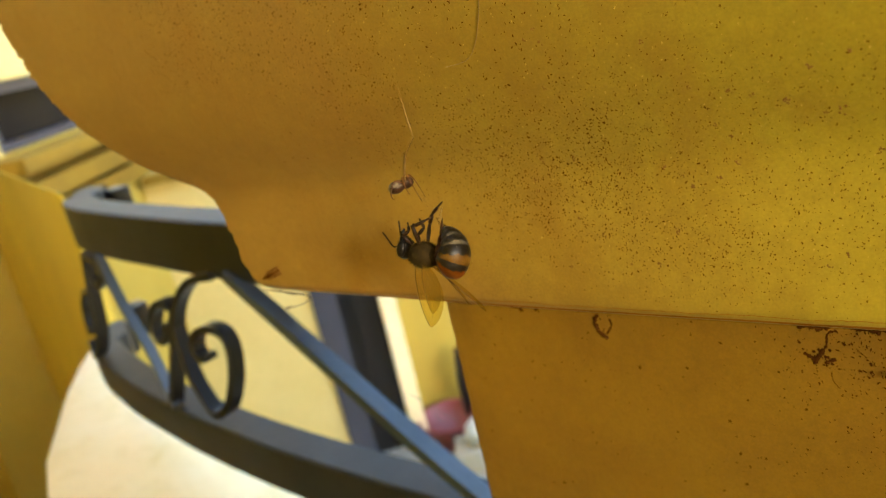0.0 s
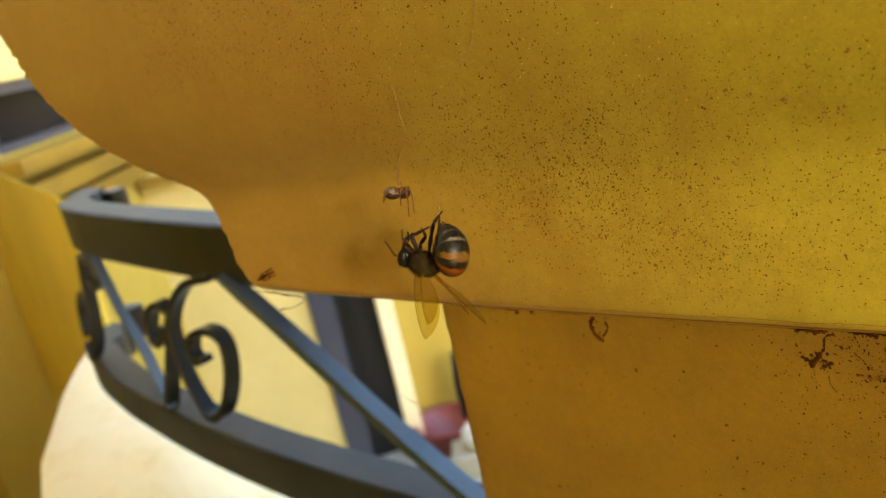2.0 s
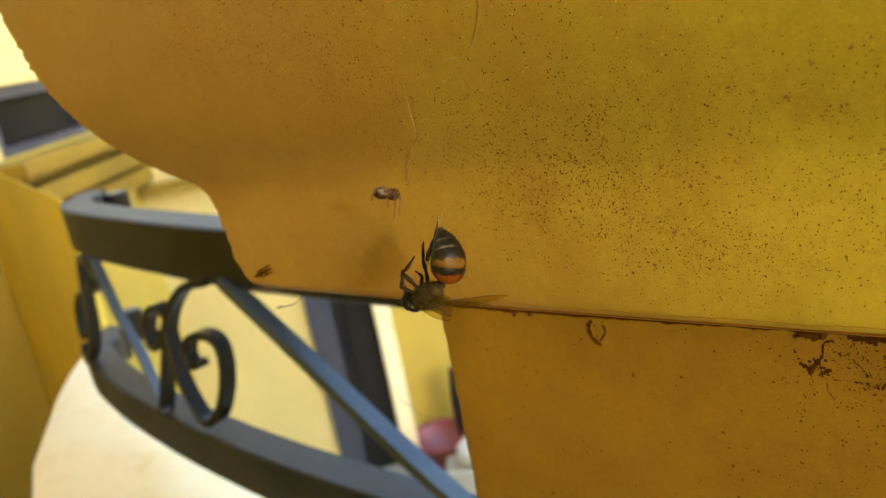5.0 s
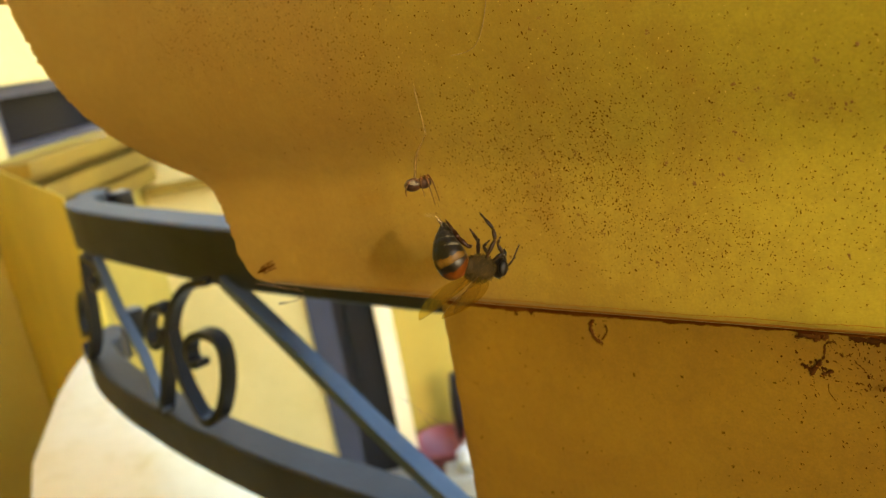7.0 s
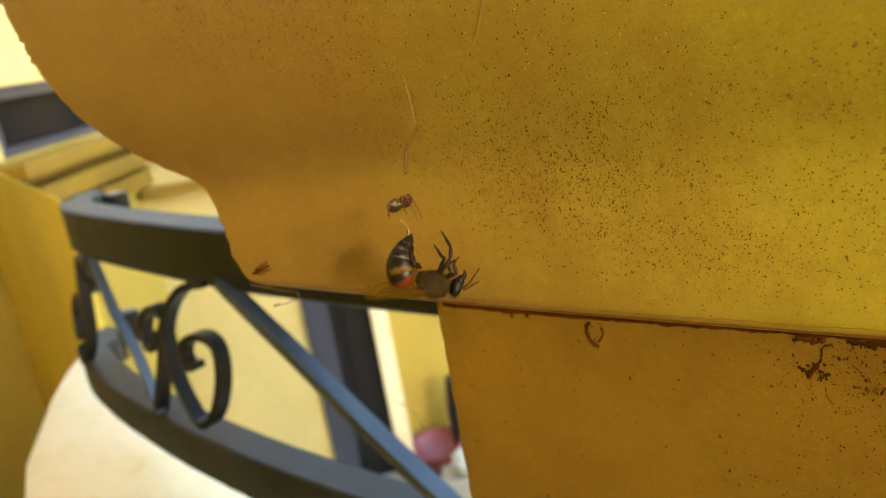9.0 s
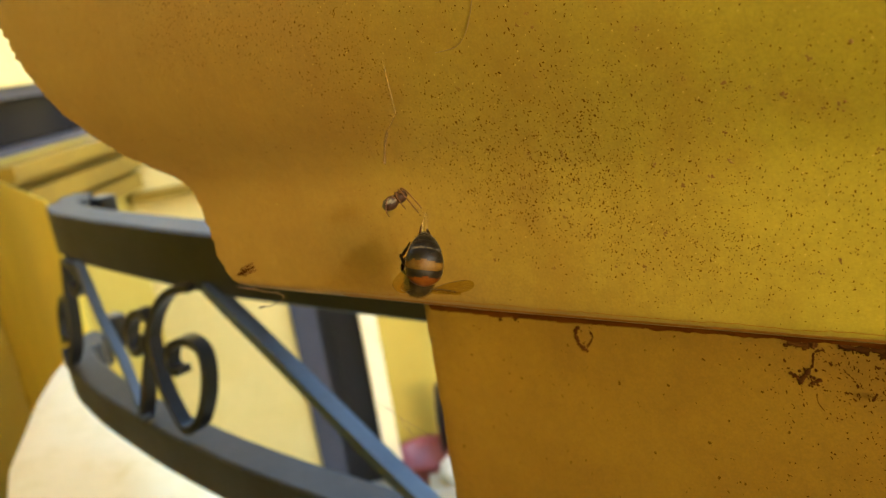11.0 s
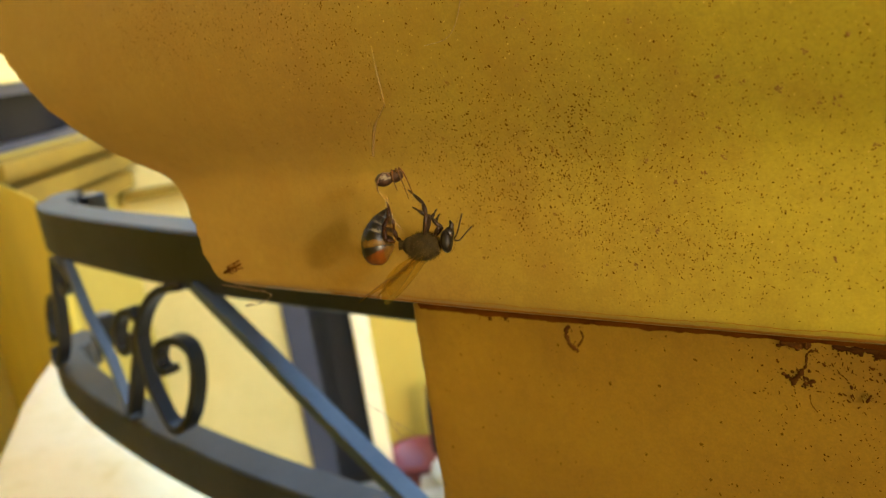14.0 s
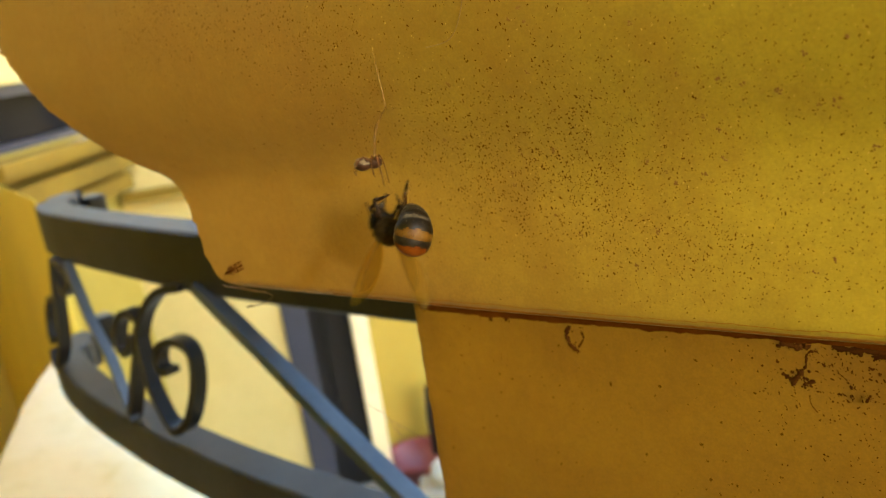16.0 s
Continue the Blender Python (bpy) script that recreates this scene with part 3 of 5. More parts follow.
def slab(outline_a, outline_b, thick, z0, z1, name, mat, label, category):
    """An upright wall from plan point a to b, its thickness away from the camera."""
    d = (outline_b - outline_a).normalized()
    n = Vector((-d.y, d.x))
    if n.dot(outline_a) < 0:
        n = -n
    bm = bmesh.new()
    prism(bm, [tuple(outline_a), tuple(outline_b), tuple(outline_b + n * thick), tuple(outline_a + n * thick)], z0, z1)
    return tagged(part(name, bm, mat, smooth=False), label, category, kind="structure")


D = 2.5                                   # distance of the back wall along its normal
AX = 142.0                                # its direction


def back_at(az, off=0.0):
    """A plan point of the back wall seen at an azimuth, off metres before it."""
    return polar(az, (D - off) / math.cos(radians(az - AX)))


corner = back_at(152.3)
slab(corner, back_at(143.6), 0.2, 0, 2.3, "wall_back", CREAM, "pale cream-yellow plastered courtyard wall in daylight", "wall")
slab(back_at(143.6), back_at(138.9), 0.2, EYE + 0.73, 2.3, "wall_back_lintel", CREAM, "pale cream-yellow plaster over a door", "wall")
slab(back_at(138.9), back_at(137.7), 0.2, 0, 2.3, "wall_back_strip", COPING, "narrow pale cream pilaster beside a dark door", "wall")
slab(back_at(137.7, -0.12), back_at(100, -0.12), 0.2, 0, 2.3, "wall_back_yellow", DEEP, "yellow-painted plaster wall of the courtyard", "wall")

door = tagged(new("door_1"), "dark brown panelled door in a grey steel frame", "door", kind="structure")
def upright(az_a, az_b, off, thick, z0, z1, name, mat, parent):
    a, b = back_at(az_a, off), back_at(az_b, off)
    n = polar(AX, 1)
    bm = bmesh.new()
    prism(bm, [tuple(a), tuple(b), tuple(b + n * thick), tuple(a + n * thick)], z0, z1)
    return part(name, bm, mat, parent, smooth=False)
upright(143.7, 141.9, 0.01, 0.06, 0.0, EYE + 0.73, "door_jamb", GREY_FRAME, door)
upright(141.9, 138.8, -0.06, 0.05, 0.0, EYE + 0.68, "door_leaf", DARK_DOOR, door)
upright(141.9, 138.8, -0.01, 0.06, EYE + 0.68, EYE + 0.73, "door_head", GREY_FRAME, door)
for z in (0.25, 0.95, 1.6):
    upright(140.9, 139.3, -0.045, 0.02, z, z + 0.5, "door_panel", DARK_DOOR, door)

# side wall with its window and moulded sill
side_end = polar(160.8, 1.95)
sd = (side_end - corner).normalized()
sn = Vector((-sd.y, sd.x))
if sn.dot(Vector((1, 0.6))) < 0:
    sn = -sn


def side_block(s0, s1, out0, out1, z0, z1, name, mat, parent=None, bevel=0.0):
    a, b = corner + sd * s0, corner + sd * s1
    bm = bmesh.new()
    prism(bm, [tuple(a + sn * out0), tuple(b + sn * out0), tuple(b + sn * out1), tuple(a + sn * out1)], z0, z1, bevel)
    return part(name, bm, mat, parent, smooth=False)


S_LEN = (side_end - corner).length + 0.03
W1 = S_LEN - 0.115
SILL = EYE - 0.125
tagged(side_block(0, S_LEN, -0.2, 0, 0, SILL, "wall_side", DEEP), "deep yellow plastered wall below a window", "wall", kind="structure")
tagged(side_block(0, S_LEN, -0.2, 0, EYE + 0.030, 2.3, "wall_side_top", CREAM), "pale cream plastered wall above a window", "wall", kind="structure")
tagged(side_block(W1, S_LEN, -0.2, 0, SILL, EYE + 0.030, "wall_side_jamb", CREAM), "cream plaster beside a window", "wall", kind="structure")
window = tagged(new("window_1"), "low dark window in a grey painted frame", "window", kind="structure")
side_block(0, W1, -0.10, -0.02, EYE + 0.002, EYE + 0.030, "window_head", GREY_FRAME, window)
side_block(W1 - 0.05, W1, -0.10, -0.02, SILL, EYE + 0.002, "window_stile", GREY_FRAME, window)
side_block(0, W1 - 0.05, -0.09, -0.08, SILL, EYE + 0.002, "pane", PANE, window)
side_block(0, W1 - 0.05, -0.10, -0.03, SILL, SILL + 0.018, "window_rail", GREY_FRAME, window)
sill = tagged(new("window_sill"), "stepped ochre-yellow plaster moulding under the window", "moulding", kind="structure")
for z0, z1, out in ((-0.162, -0.125, 0.11), (-0.186, -0.162, 0.045), (-0.232, -0.186, 0.085), (-0.250, -0.232, 0.035), (-0.30, -0.25, 0.05)):
    side_block(0, S_LEN, 0.002, out, EYE + z0, EYE + z1 - 0.004, "moulding_step", MOULD, sill, 0.006)
for z0, z1, out in ((-0.340, -0.314, 0.04),):
    upright(152.2, 143.9, out, out - 0.002, EYE + z0, EYE + z1, "moulding_step", MOULD, sill)

# basin, block, bag and hose on the ground
bm = bmesh.new()
rows = []
for r, z in ((0.0, 0.004), (0.078, 0.004), (0.086, 0.015), (0.104, 0.090), (0.113, 0.096), (0.116, 0.102), (0.111, 0.106), (0.100, 0.095), (0.083, 0.022), (0.0, 0.018)):
    rows.append([bm.verts.new((r * math.cos(a), r * math.sin(a), z)) for a in (2 * math.pi * k / 32 for k in range(32))])
grid_faces(bm, rows, True)
bmesh.ops.remove_doubles(bm, verts=bm.verts, dist=1e-5)
basin = tagged(part("basin", bm, RED), "faded red plastic basin standing on the courtyard floor", "basin")
basin.location = (*polar(135.8, 2.50), 0.0)
bm = bmesh.new()
box(bm, (-0.09, -0.06, 0), (0.09, 0.06, 0.085), 0.008)
block = tagged(part("concrete_block", bm, FLOOR), "grey concrete block standing on the courtyard floor", "block")
block.matrix_world = pose(*polar(133.8, 2.32), 0.0, 0, 0, 40)
bm = bmesh.new()
ellipsoid(bm, (0, 0, 0.042), (0.052, 0.045, 0.042), 20, 14, 0, 0.25)
tube(bm, [(0.01, 0, 0.075), (0.012, 0, 0.09), (0.0, 0.01, 0.10)], [0.024, 0.012, 0.02], 10)
bag = tagged(part("bag", bm, WHITE), "small knotted white plastic bag on a concrete block", "bag")
bag.location = (*polar(133.75, 2.31), 0.083)
bm = bmesh.new()
tube(bm, rounded([(0, 0, 0), (0, 0, 0.09), (-0.004, 0, 0.18), (0.012, 0.0, 0.30)]), 0.024, 10)
bar = tagged(part("hose", bm, DARK_DOOR), "short length of black hose standing by the wall", "hose")
bar.location = (*polar(134.05, 2.58), 0.0)

# ---- dirt, husks, threads on the cornice ----
def pillar_y(x, z):
    return 0.1060 + 0.0005 * noise.noise(Vector((x * 25, 2, (EYE + z) * 25)))


def smear(strokes, seed, label, crumbs=10):
    """A clot of dirt stuck on the pillar: knotted strokes of (x, z) points with a width, and crumbs round them."""
    random.seed(seed)
    bm = bmesh.new()
    for pts, w in strokes:
        line = rounded(pts, 6)
        off = random.uniform(0, 50)
        rad = [w * (0.62 + 0.75 * noise.noise(Vector((off + k * 0.55, 0, 0)))) * (0.55 if k in (0, len(line) - 1) else 1) for k in range(len(line))]
        side = [0.5 * w * noise.noise(Vector((off, 7 + k * 0.8, 3))) for k in range(len(line))]
        tube(bm, [(x + d, pillar_y(x, z), EYE + z) for (x, z), d in zip(line, side)], [max(r, w * 0.2) for r in rad], 8)
        for _ in range(crumbs):
            x, z = random.choice(line)
            r = w * random.uniform(0.15, 0.45)
            x, z = x + random.gauss(0, w * 1.5), z + random.gauss(0, w * 1.3)
            ellipsoid(bm, (x, pillar_y(x, z), EYE + z), (r * random.uniform(0.7, 1.7), r, r * random.uniform(0.7, 1.5)), 7, 5, 0, 0.5)
    for v in bm.verts:
        base = pillar_y(v.co.x, v.co.z - EYE)
        v.co.y = base + (v.co.y - base) * 0.45
    return tagged(part("dirt_clot", bm, DIRT), label, "dirt", "clots of dirt on the pillar")


smear([([(-0.0317, -0.0494), (-0.0325, -0.0495), (-0.0331, -0.0502), (-0.03325, -0.0517), (-0.0340, -0.0529)], 0.00024),
       ([(-0.0336, -0.0522), (-0.0341, -0.0531), (-0.0346, -0.0538), (-0.0350, -0.0548)], 0.00054),
       ([(-0.0363, -0.0531), (-0.0356, -0.0536), (-0.0349, -0.0542)], 0.00045),
       ([(-0.0321, -0.0536), (-0.0330, -0.0541), (-0.0336, -0.0545)], 0.00042),
       ([(-0.0328, -0.0557), (-0.0328, -0.0568), (-0.0320, -0.0581)], 0.00009)], 5, "branching dark brown clot of dirt stuck on the pillar", 7)
smear([([(-0.0365, -0.0488), (-0.0347, -0.0490), (-0.0336, -0.0490), (-0.0326, -0.0487)], 0.00063),
       ([(-0.0338, -0.0484), (-0.0330, -0.0487)], 0.00082)], 12, "dark clot of dirt in the joint under the cornice", 5)
smear([([(-0.0300, -0.0484), (-0.0275, -0.0487), (-0.0255, -0.0485), (-0.0225, -0.0488), (-0.0190, -0.0486)], 0.00070),
       ([(-0.0250, -0.0490), (-0.0215, -0.0495)], 0.00060)], 13, "ragged dark crust of dirt in the joint under the cornice", 14)
smear([([(-0.0689, -0.0504), (-0.0696, -0.0518), (-0.0692, -0.0534), (-0.0684, -0.0543), (-0.0677, -0.0546)], 0.00062),
       ([(-0.0669, -0.0510), (-0.0666, -0.0523), (-0.0677, -0.0539)], 0.00030)], 3, "curled dark clot of dirt stuck on the pillar", 4)
smear([([(-0.0850, -0.0497), (-0.08465, -0.0506), (-0.0844, -0.0514)], 0.00053)], 8, "small dark drip of dirt under the cornice", 3)
smear([([(-0.0805, -0.0498), (-0.0810, -0.0504), (-0.0815, -0.0509)], 0.00048)], 9, "small dark drip of dirt under the cornice", 3)
smear([([(-0.0370, -0.0513), (-0.0367, -0.0518)], 0.00022), ([(-0.0312, -0.0510), (-0.0308, -0.0514)], 0.00030), ([(-0.0320, -0.0551), (-0.0314, -0.0551)], 0.00016),
       ([(-0.0294, -0.0550), (-0.0289, -0.0551)], 0.00021), ([(-0.0279, -0.0535), (-0.0277, -0.0541)], 0.00024), ([(-0.0284, -0.0556), (-0.0280, -0.0560)], 0.00018),
       ([(-0.0257, -0.0507), (-0.0252, -0.0510)], 0.00027), ([(-0.0294, -0.0520), (-0.0288, -0.0524), (-0.0282, -0.0530)], 0.00010)], 15, "scattered dark crumbs of dirt stuck on the pillar", 3)


def ant(name, at, size, turn, label, slim=1.0):
    bm = bmesh.new()
    for c, r in (((0, 0, 0), (0.28, 0.16, 0.15)), ((0.36, 0, 0.02), (0.2, 0.1, 0.1)), ((0.62, 0, 0), (0.13, 0.12, 0.11))):
        ellipsoid(bm, Vector(c) * size, [size * r[0], size * r[1] * slim, size * r[2] * slim], 10, 8, 0, 0.1)
    for s in (-1, 1):
        for x0, x1 in ((0.28, 0.1), (0.36, 0.38), (0.44, 0.7)):
            tube(bm, [Vector((x0, 0, 0)) * size, Vector(((x0 + x1) / 2, s * 0.26 * slim, 0.12)) * size, Vector((x1, s * 0.42 * slim, -0.05)) * size], size * 0.02, 4)
    ob = tagged(part(name, bm, DIRT), label, "insect", "dead ants")
    ob.matrix_world = Matrix.Translation(at) @ Matrix.Rotation(radians(90), 4, "X") @ Matrix.Rotation(radians(turn), 4, "Z")


ant("dead_ant", wall_point(-0.1318, -0.0404, 0.0003), 0.0066, 20, "tiny dried dark insect stuck near the cornice's edge", 0.30)
ant("dead_ant", Vector((-0.02582, 0.1055, EYE - 0.0551)), 0.0013, 64, "small dead dark ant stuck on the pillar")

bm = bmesh.new()
tube(bm, rounded([tuple(wall_point(x, z, 0.0002)) for x, z in ((-0.0598, 0.0080), (-0.0611, 0.0025), (-0.0625, -0.0013), (-0.0642, -0.0041), (-0.0662, -0.0055), (-0.0697, -0.0058))], 6), 0.000045, 5)
tagged(part("hair", bm, HAIR), "single curved brown hair stuck on the ochre paint", "hair")
bm = bmesh.new()
for pts in (((-0.1357, 0.0890, -0.0436), (-0.132, 0.0915, -0.0450), (-0.1251, 0.092, -0.0455), (-0.1265, 0.092, -0.0470), (-0.1300, 0.092, -0.0482), (-0.133, 0.092, -0.0488)),
            ((-0.1340, 0.0900, -0.0440), (-0.129, 0.0920, -0.0452), (-0.1245, 0.0910, -0.0448)), ((-0.1315, 0.092, -0.0484), (-0.1335, 0.092, -0.0489)), ((-0.1320, 0.0905, -0.0440), (-0.1285, 0.0905, -0.0447), (-0.1235, 0.0900, -0.0440))):
    tube(bm, rounded([(x, y, EYE + z) for x, y, z in pts], 6), 0.00009 if len(pts) > 2 else 0.00022, 4)
tagged(part("cobweb", bm, HAIR), "wisp of dusty cobweb under the cornice's corner", "cobweb")
bm = bmesh.new()
for pts in (((-0.1160, 0.1045, -0.0732), (-0.1123, 0.1045, -0.0749), (-0.1086, 0.1045, -0.0761), (-0.1035, 0.1045, -0.0775)),
            ((-0.1123, 0.1045, -0.0750), (-0.1116, 0.1045, -0.0767), (-0.1101, 0.1045, -0.0778)),
            ((-0.1099, 0.1045, -0.0752), (-0.1106, 0.1045, -0.0771), (-0.1096, 0.1045, -0.0782), (-0.1070, 0.1045, -0.0771)),
            ((-0.1149, 0.1045, -0.0740), (-0.1167, 0.1045, -0.0734), (-0.1178, 0.1045, -0.0728))):
    tube(bm, rounded([(x, y, EYE + z) for x, y, z in pts], 6), 0.00004, 4)
tagged(part("cobweb", bm, HAIR), "torn dusty cobweb threads at the pillar's edge", "cobweb")
thread = tagged(new("silk_thread"), "pale silk thread with a loose dusty end above the spider", "silk")
bm = bmesh.new()
tube(bm, rounded([(-0.0002, 0, 0.0070), (0.0, 0, 0.0045), (0.0003, 0, 0.0020), (0.0005, 0, 0.0)], 6), [0.00003] * 3 + [0.00006] * 13 + [0.00004] * 3, 6)
part("strand", bm, THREAD, thread, "pale strand")
bm = bmesh.new()
tube(bm, rounded([(0.0005, 0, 0.0002), (-0.0006, 0, -0.0010), (-0.0018, 0, -0.0024), (-0.0026, 0, -0.0046), (-0.0030, 0, -0.0062)], 6), [0.00005] * 3 + [0.00010] * 8 + [0.00019] * 14, 6)
part("dusty_end", bm, DUSTY, thread, "dusty translucent silk")
for k in range(9):
    bm = bmesh.new()
    q = k / 8
    ellipsoid(bm, (0.0005 - 0.0026 * q + 0.00006 * math.sin(9 * k), -0.0001, 0.0 - 0.0030 * q ** 1.3), (0.00007, 0.00006, 0.00005), 7, 5)
    part("dust_grain", bm, SPECK, thread)


# ---- the bee ----
MM = 0.00106


def mm(*v):
    return Vector(v) * MM


bee = tagged(new("bee"), "striped orange and black honey bee hanging in silk", "bee")

abdomen = new("abdomen")
abdomen.parent = bee
PROFILE = [(0.0, 0.50), (0.3, 1.25), (0.7, 1.85), (1.3, 2.22), (2.1, 2.36), (3.0, 2.32), (3.9, 2.12), (4.8, 1.80), (5.6, 1.38), (6.3, 0.94), (6.8, 0.50), (7.2, 0.12)]
LENGTH, BEND = 7.2, 0.28                 # its length in millimetres, and its curl in radians for each
HALF = BEND * LENGTH / 2
CHORD = 2 * math.sin(HALF) / BEND
STRAIGHT = Matrix.Translation((-CHORD / 2 - 0.2, 0, -1.5)) @ Matrix.Rotation(-HALF, 4, "Y")


def ring(s, t, out=0.0):
    """A point of the abdomen's skin, s millimetres from its base, at the angle t round it; a quarter turn is its back."""
    b = BEND * s
    centre, up = Vector((math.sin(b) / BEND, 0, (math.cos(b) - 1) / BEND)), Vector((math.sin(b), 0, math.cos(b)))
    r = smooth_at(PROFILE, s, 0.3) + out
    flat = 0.90 - 0.12 * s / LENGTH
    return STRAIGHT @ (centre + Vector((0, r * math.cos(t), 0)) + up * flat * r * math.sin(t)), STRAIGHT.to_3x3() @ (Vector((0, math.cos(t), 0)) + up * math.sin(t))


# each plate: where it begins, where its colour turns to black, where it ends, and its first colour
PLATES = ((0.0, 1.45, 2.1, 0), (2.1, 2.85, 3.9, 3), (3.9, 4.15, 4.95, 2), (4.95, 5.15, 5.9, 2), (5.9, 6.0, 6.6, 2), (6.6, 6.6, 7.2, 1))
ROUND = 40
random.seed(31)
plates = []
for i, (a, turn, b, first) in enumerate(PLATES):
    bm = bmesh.new()
    rows, n = [], 14
    for k in range(n + 1):
        s = a + (b - a) * k / n - (0.25 if i and k == 0 else 0.0)
        rows.append([bm.verts.new(ring(s, 2 * math.pi * j / ROUND, (0.06 * math.sin(math.pi * k / n) + 0.05 * k / n) if k else -0.12)[0] * MM) for j in range(ROUND)])
    for k, (p, q) in enumerate(zip(rows, rows[1:])):
        for j in range(ROUND):
            f = bm.faces.new((p[j], p[(j + 1) % ROUND], q[(j + 1) % ROUND], q[j]))
            t = 2 * math.pi * (j + 0.5) / ROUND
            s = a + (b - a) * (k + 0.5) / n + 0.09 * math.sin(3 * t + i) + 0.06 * math.sin(11 * t + 2 * i)
            belly = math.sin(t) < -0.45
            f.material_index = 1 if s > turn else (4 if belly else first)
            if belly and s <= turn + 0.3 and i < 4:
                f.material_index = 4
    if i in (0, len(PLATES) - 1):
        bm.faces.new(rows[0 if i == 0 else -1])
    for _ in range(int(180 * (b - a))):
        s, t = random.uniform(max(a, 0.3), min(b, 6.8)), random.uniform(-0.5, math.pi + 0.5)
        p, out = ring(s, t, 0.03)
        ahead = (ring(s + 0.2, t, 0.03)[0] - p).normalized()
        d = (0.35 * out + ahead + 0.3 * Vector((random.gauss(0, 1), random.gauss(0, 1), random.gauss(0, 1)))).normalized()
        w = d.cross(out).normalized() * 0.02
        bm.faces.new([bm.verts.new((p - w) * MM), bm.verts.new((p + w) * MM), bm.verts.new((p + d * random.uniform(0.2, 0.42)) * MM)]).material_index = 5 if random.random() < 0.6 else 2
    plates.append(part("segment", bm, [BEE_ORANGE, BEE_BLACK, BEE_PALE, BEE_AMBER, BEE_BELLY, BEE_FUR], abdomen))


def spine(s):
    """A point of the abdomen's middle line."""
    return STRAIGHT @ Vector((math.sin(BEND * s) / BEND, 0, (math.cos(BEND * s) - 1) / BEND))


tip = spine(LENGTH)
way = (spine(LENGTH) - spine(LENGTH - 0.4)).normalized()
up_there = Vector((way.z, 0, -way.x)) * -1


def past(along, side, lift):
    """A place beyond the tip."""
    return (tip + along * way + Vector((0, side, 0)) + lift * up_there) * MM


silk = []
bm = bmesh.new()
belly_line = [ring(s, -1.25, 0.10)[0] * MM for s in (3.2, 4.1, 5.0, 5.9, 6.6)]
tube(bm, rounded([tuple(v) for v in belly_line] + [tuple(past(0.4, 0.2, 0.3)), tuple(past(1.2, 0.3, 0.9))], 4), [0.03 * MM] * 4 + [0.075 * MM] * 20 + [0.03 * MM], 6)
silk.append(part("silk_band", bm, SILK, abdomen, "pale band of spider silk along the belly"))
for k, (sy, r) in enumerate(((0.2, 0.04), (-0.2, 0.03))):
    bm = bmesh.new()
    tube(bm, rounded([tuple(past(*o)) for o in ((-0.6, sy, 0.2), (0.5, sy * 1.3, 0.6), (0.9 + 0.2 * k, sy, 1.5), (1.1 + 0.2 * k, sy * 0.2, 2.4))], 4), [2.2 * r * MM] * 5 + [r * MM] * 7 + [0.4 * r * MM], 6)
    silk.append(part("silk_strand", bm, SILK, abdomen, "pale strand of spider silk at the tip"))

bm = bmesh.new()
ellipsoid(bm, mm(0, 0, 0), mm(2.1, 1.75, 1.72), 26, 18, 0, 0.05)
ellipsoid(bm, mm(-1.6, 0, -0.25), mm(1.05, 1.2, 1.1), 14, 10, 0, 0.06)
tube(bm, [mm(-2.0, 0, -0.3), mm(-2.5, 0, -0.4), mm(-3.0, 0, -0.45)], [0.8 * MM, 0.55 * MM, 0.7 * MM], 10)
part("thorax", bm, BEE_FUR, bee, "dark brown furry thorax")
random.seed(21)
bm = bmesh.new()
for _ in range(2600):
    v = Vector((random.gauss(0, 1), random.gauss(0, 1), random.gauss(0, 1))).normalized()
    p = mm(2.1 * v.x, 1.75 * v.y, 1.72 * v.z)
    d = (v + 0.55 * Vector((random.gauss(0, 1), random.gauss(0, 1), random.gauss(0, 1)))).normalized()
    s = d.orthogonal().normalized() * 0.022 * MM
    bm.faces.new([bm.verts.new(p - s), bm.verts.new(p + s), bm.verts.new(p + d * random.uniform(0.25, 0.60) * MM)]).material_index = 0 if random.random() < 0.75 else 1
tagged(part("fur", bm, [BEE_FUR, BEE_TAWNY], bee), kind="stuff")
bm = bmesh.new()
ellipsoid(bm, mm(2.9, 0, -0.40), mm(0.80, 1.40, 1.45), 22, 16, 0, 0.07)
ellipsoid(bm, mm(3.3, 0, -1.35), mm(0.65, 0.8, 0.8), 14, 10, 0, 0.06)
tube(bm, [mm(3.5, 0, -1.7), mm(3.7, 0, -2.4), mm(3.5, 0, -2.9)], [0.42 * MM, 0.3 * MM, 0.12 * MM], 8)
head = part("head", bm, BEE_BLACK, bee, "black head")
for s in (-1, 1):
    bm = bmesh.new()
    ellipsoid(bm, mm(2.9, 1.15 * s, -0.35), mm(0.66, 0.46, 1.08), 16, 12)
    part("eye", bm, BEE_EYE, head, "glossy black eye")
    bm = bmesh.new()
    bend = (4.35, 0.75 * s, -1.2) if s > 0 else (4.4, 0.8 * s, -0.4)
    end = (5.2, 1.0 * s, -3.6) if s > 0 else (6.1, 1.1 * s, -2.0)
    tube(bm, rounded([mm(3.8, 0.35 * s, -0.5), mm(*bend), mm(*[0.5 * (p + q) for p, q in zip(bend, end)]), mm(*end)], 3), 0.105 * MM, 6)
    part("antenna", bm, BEE_LEG, head)
bm = bmesh.new()
random.seed(22)
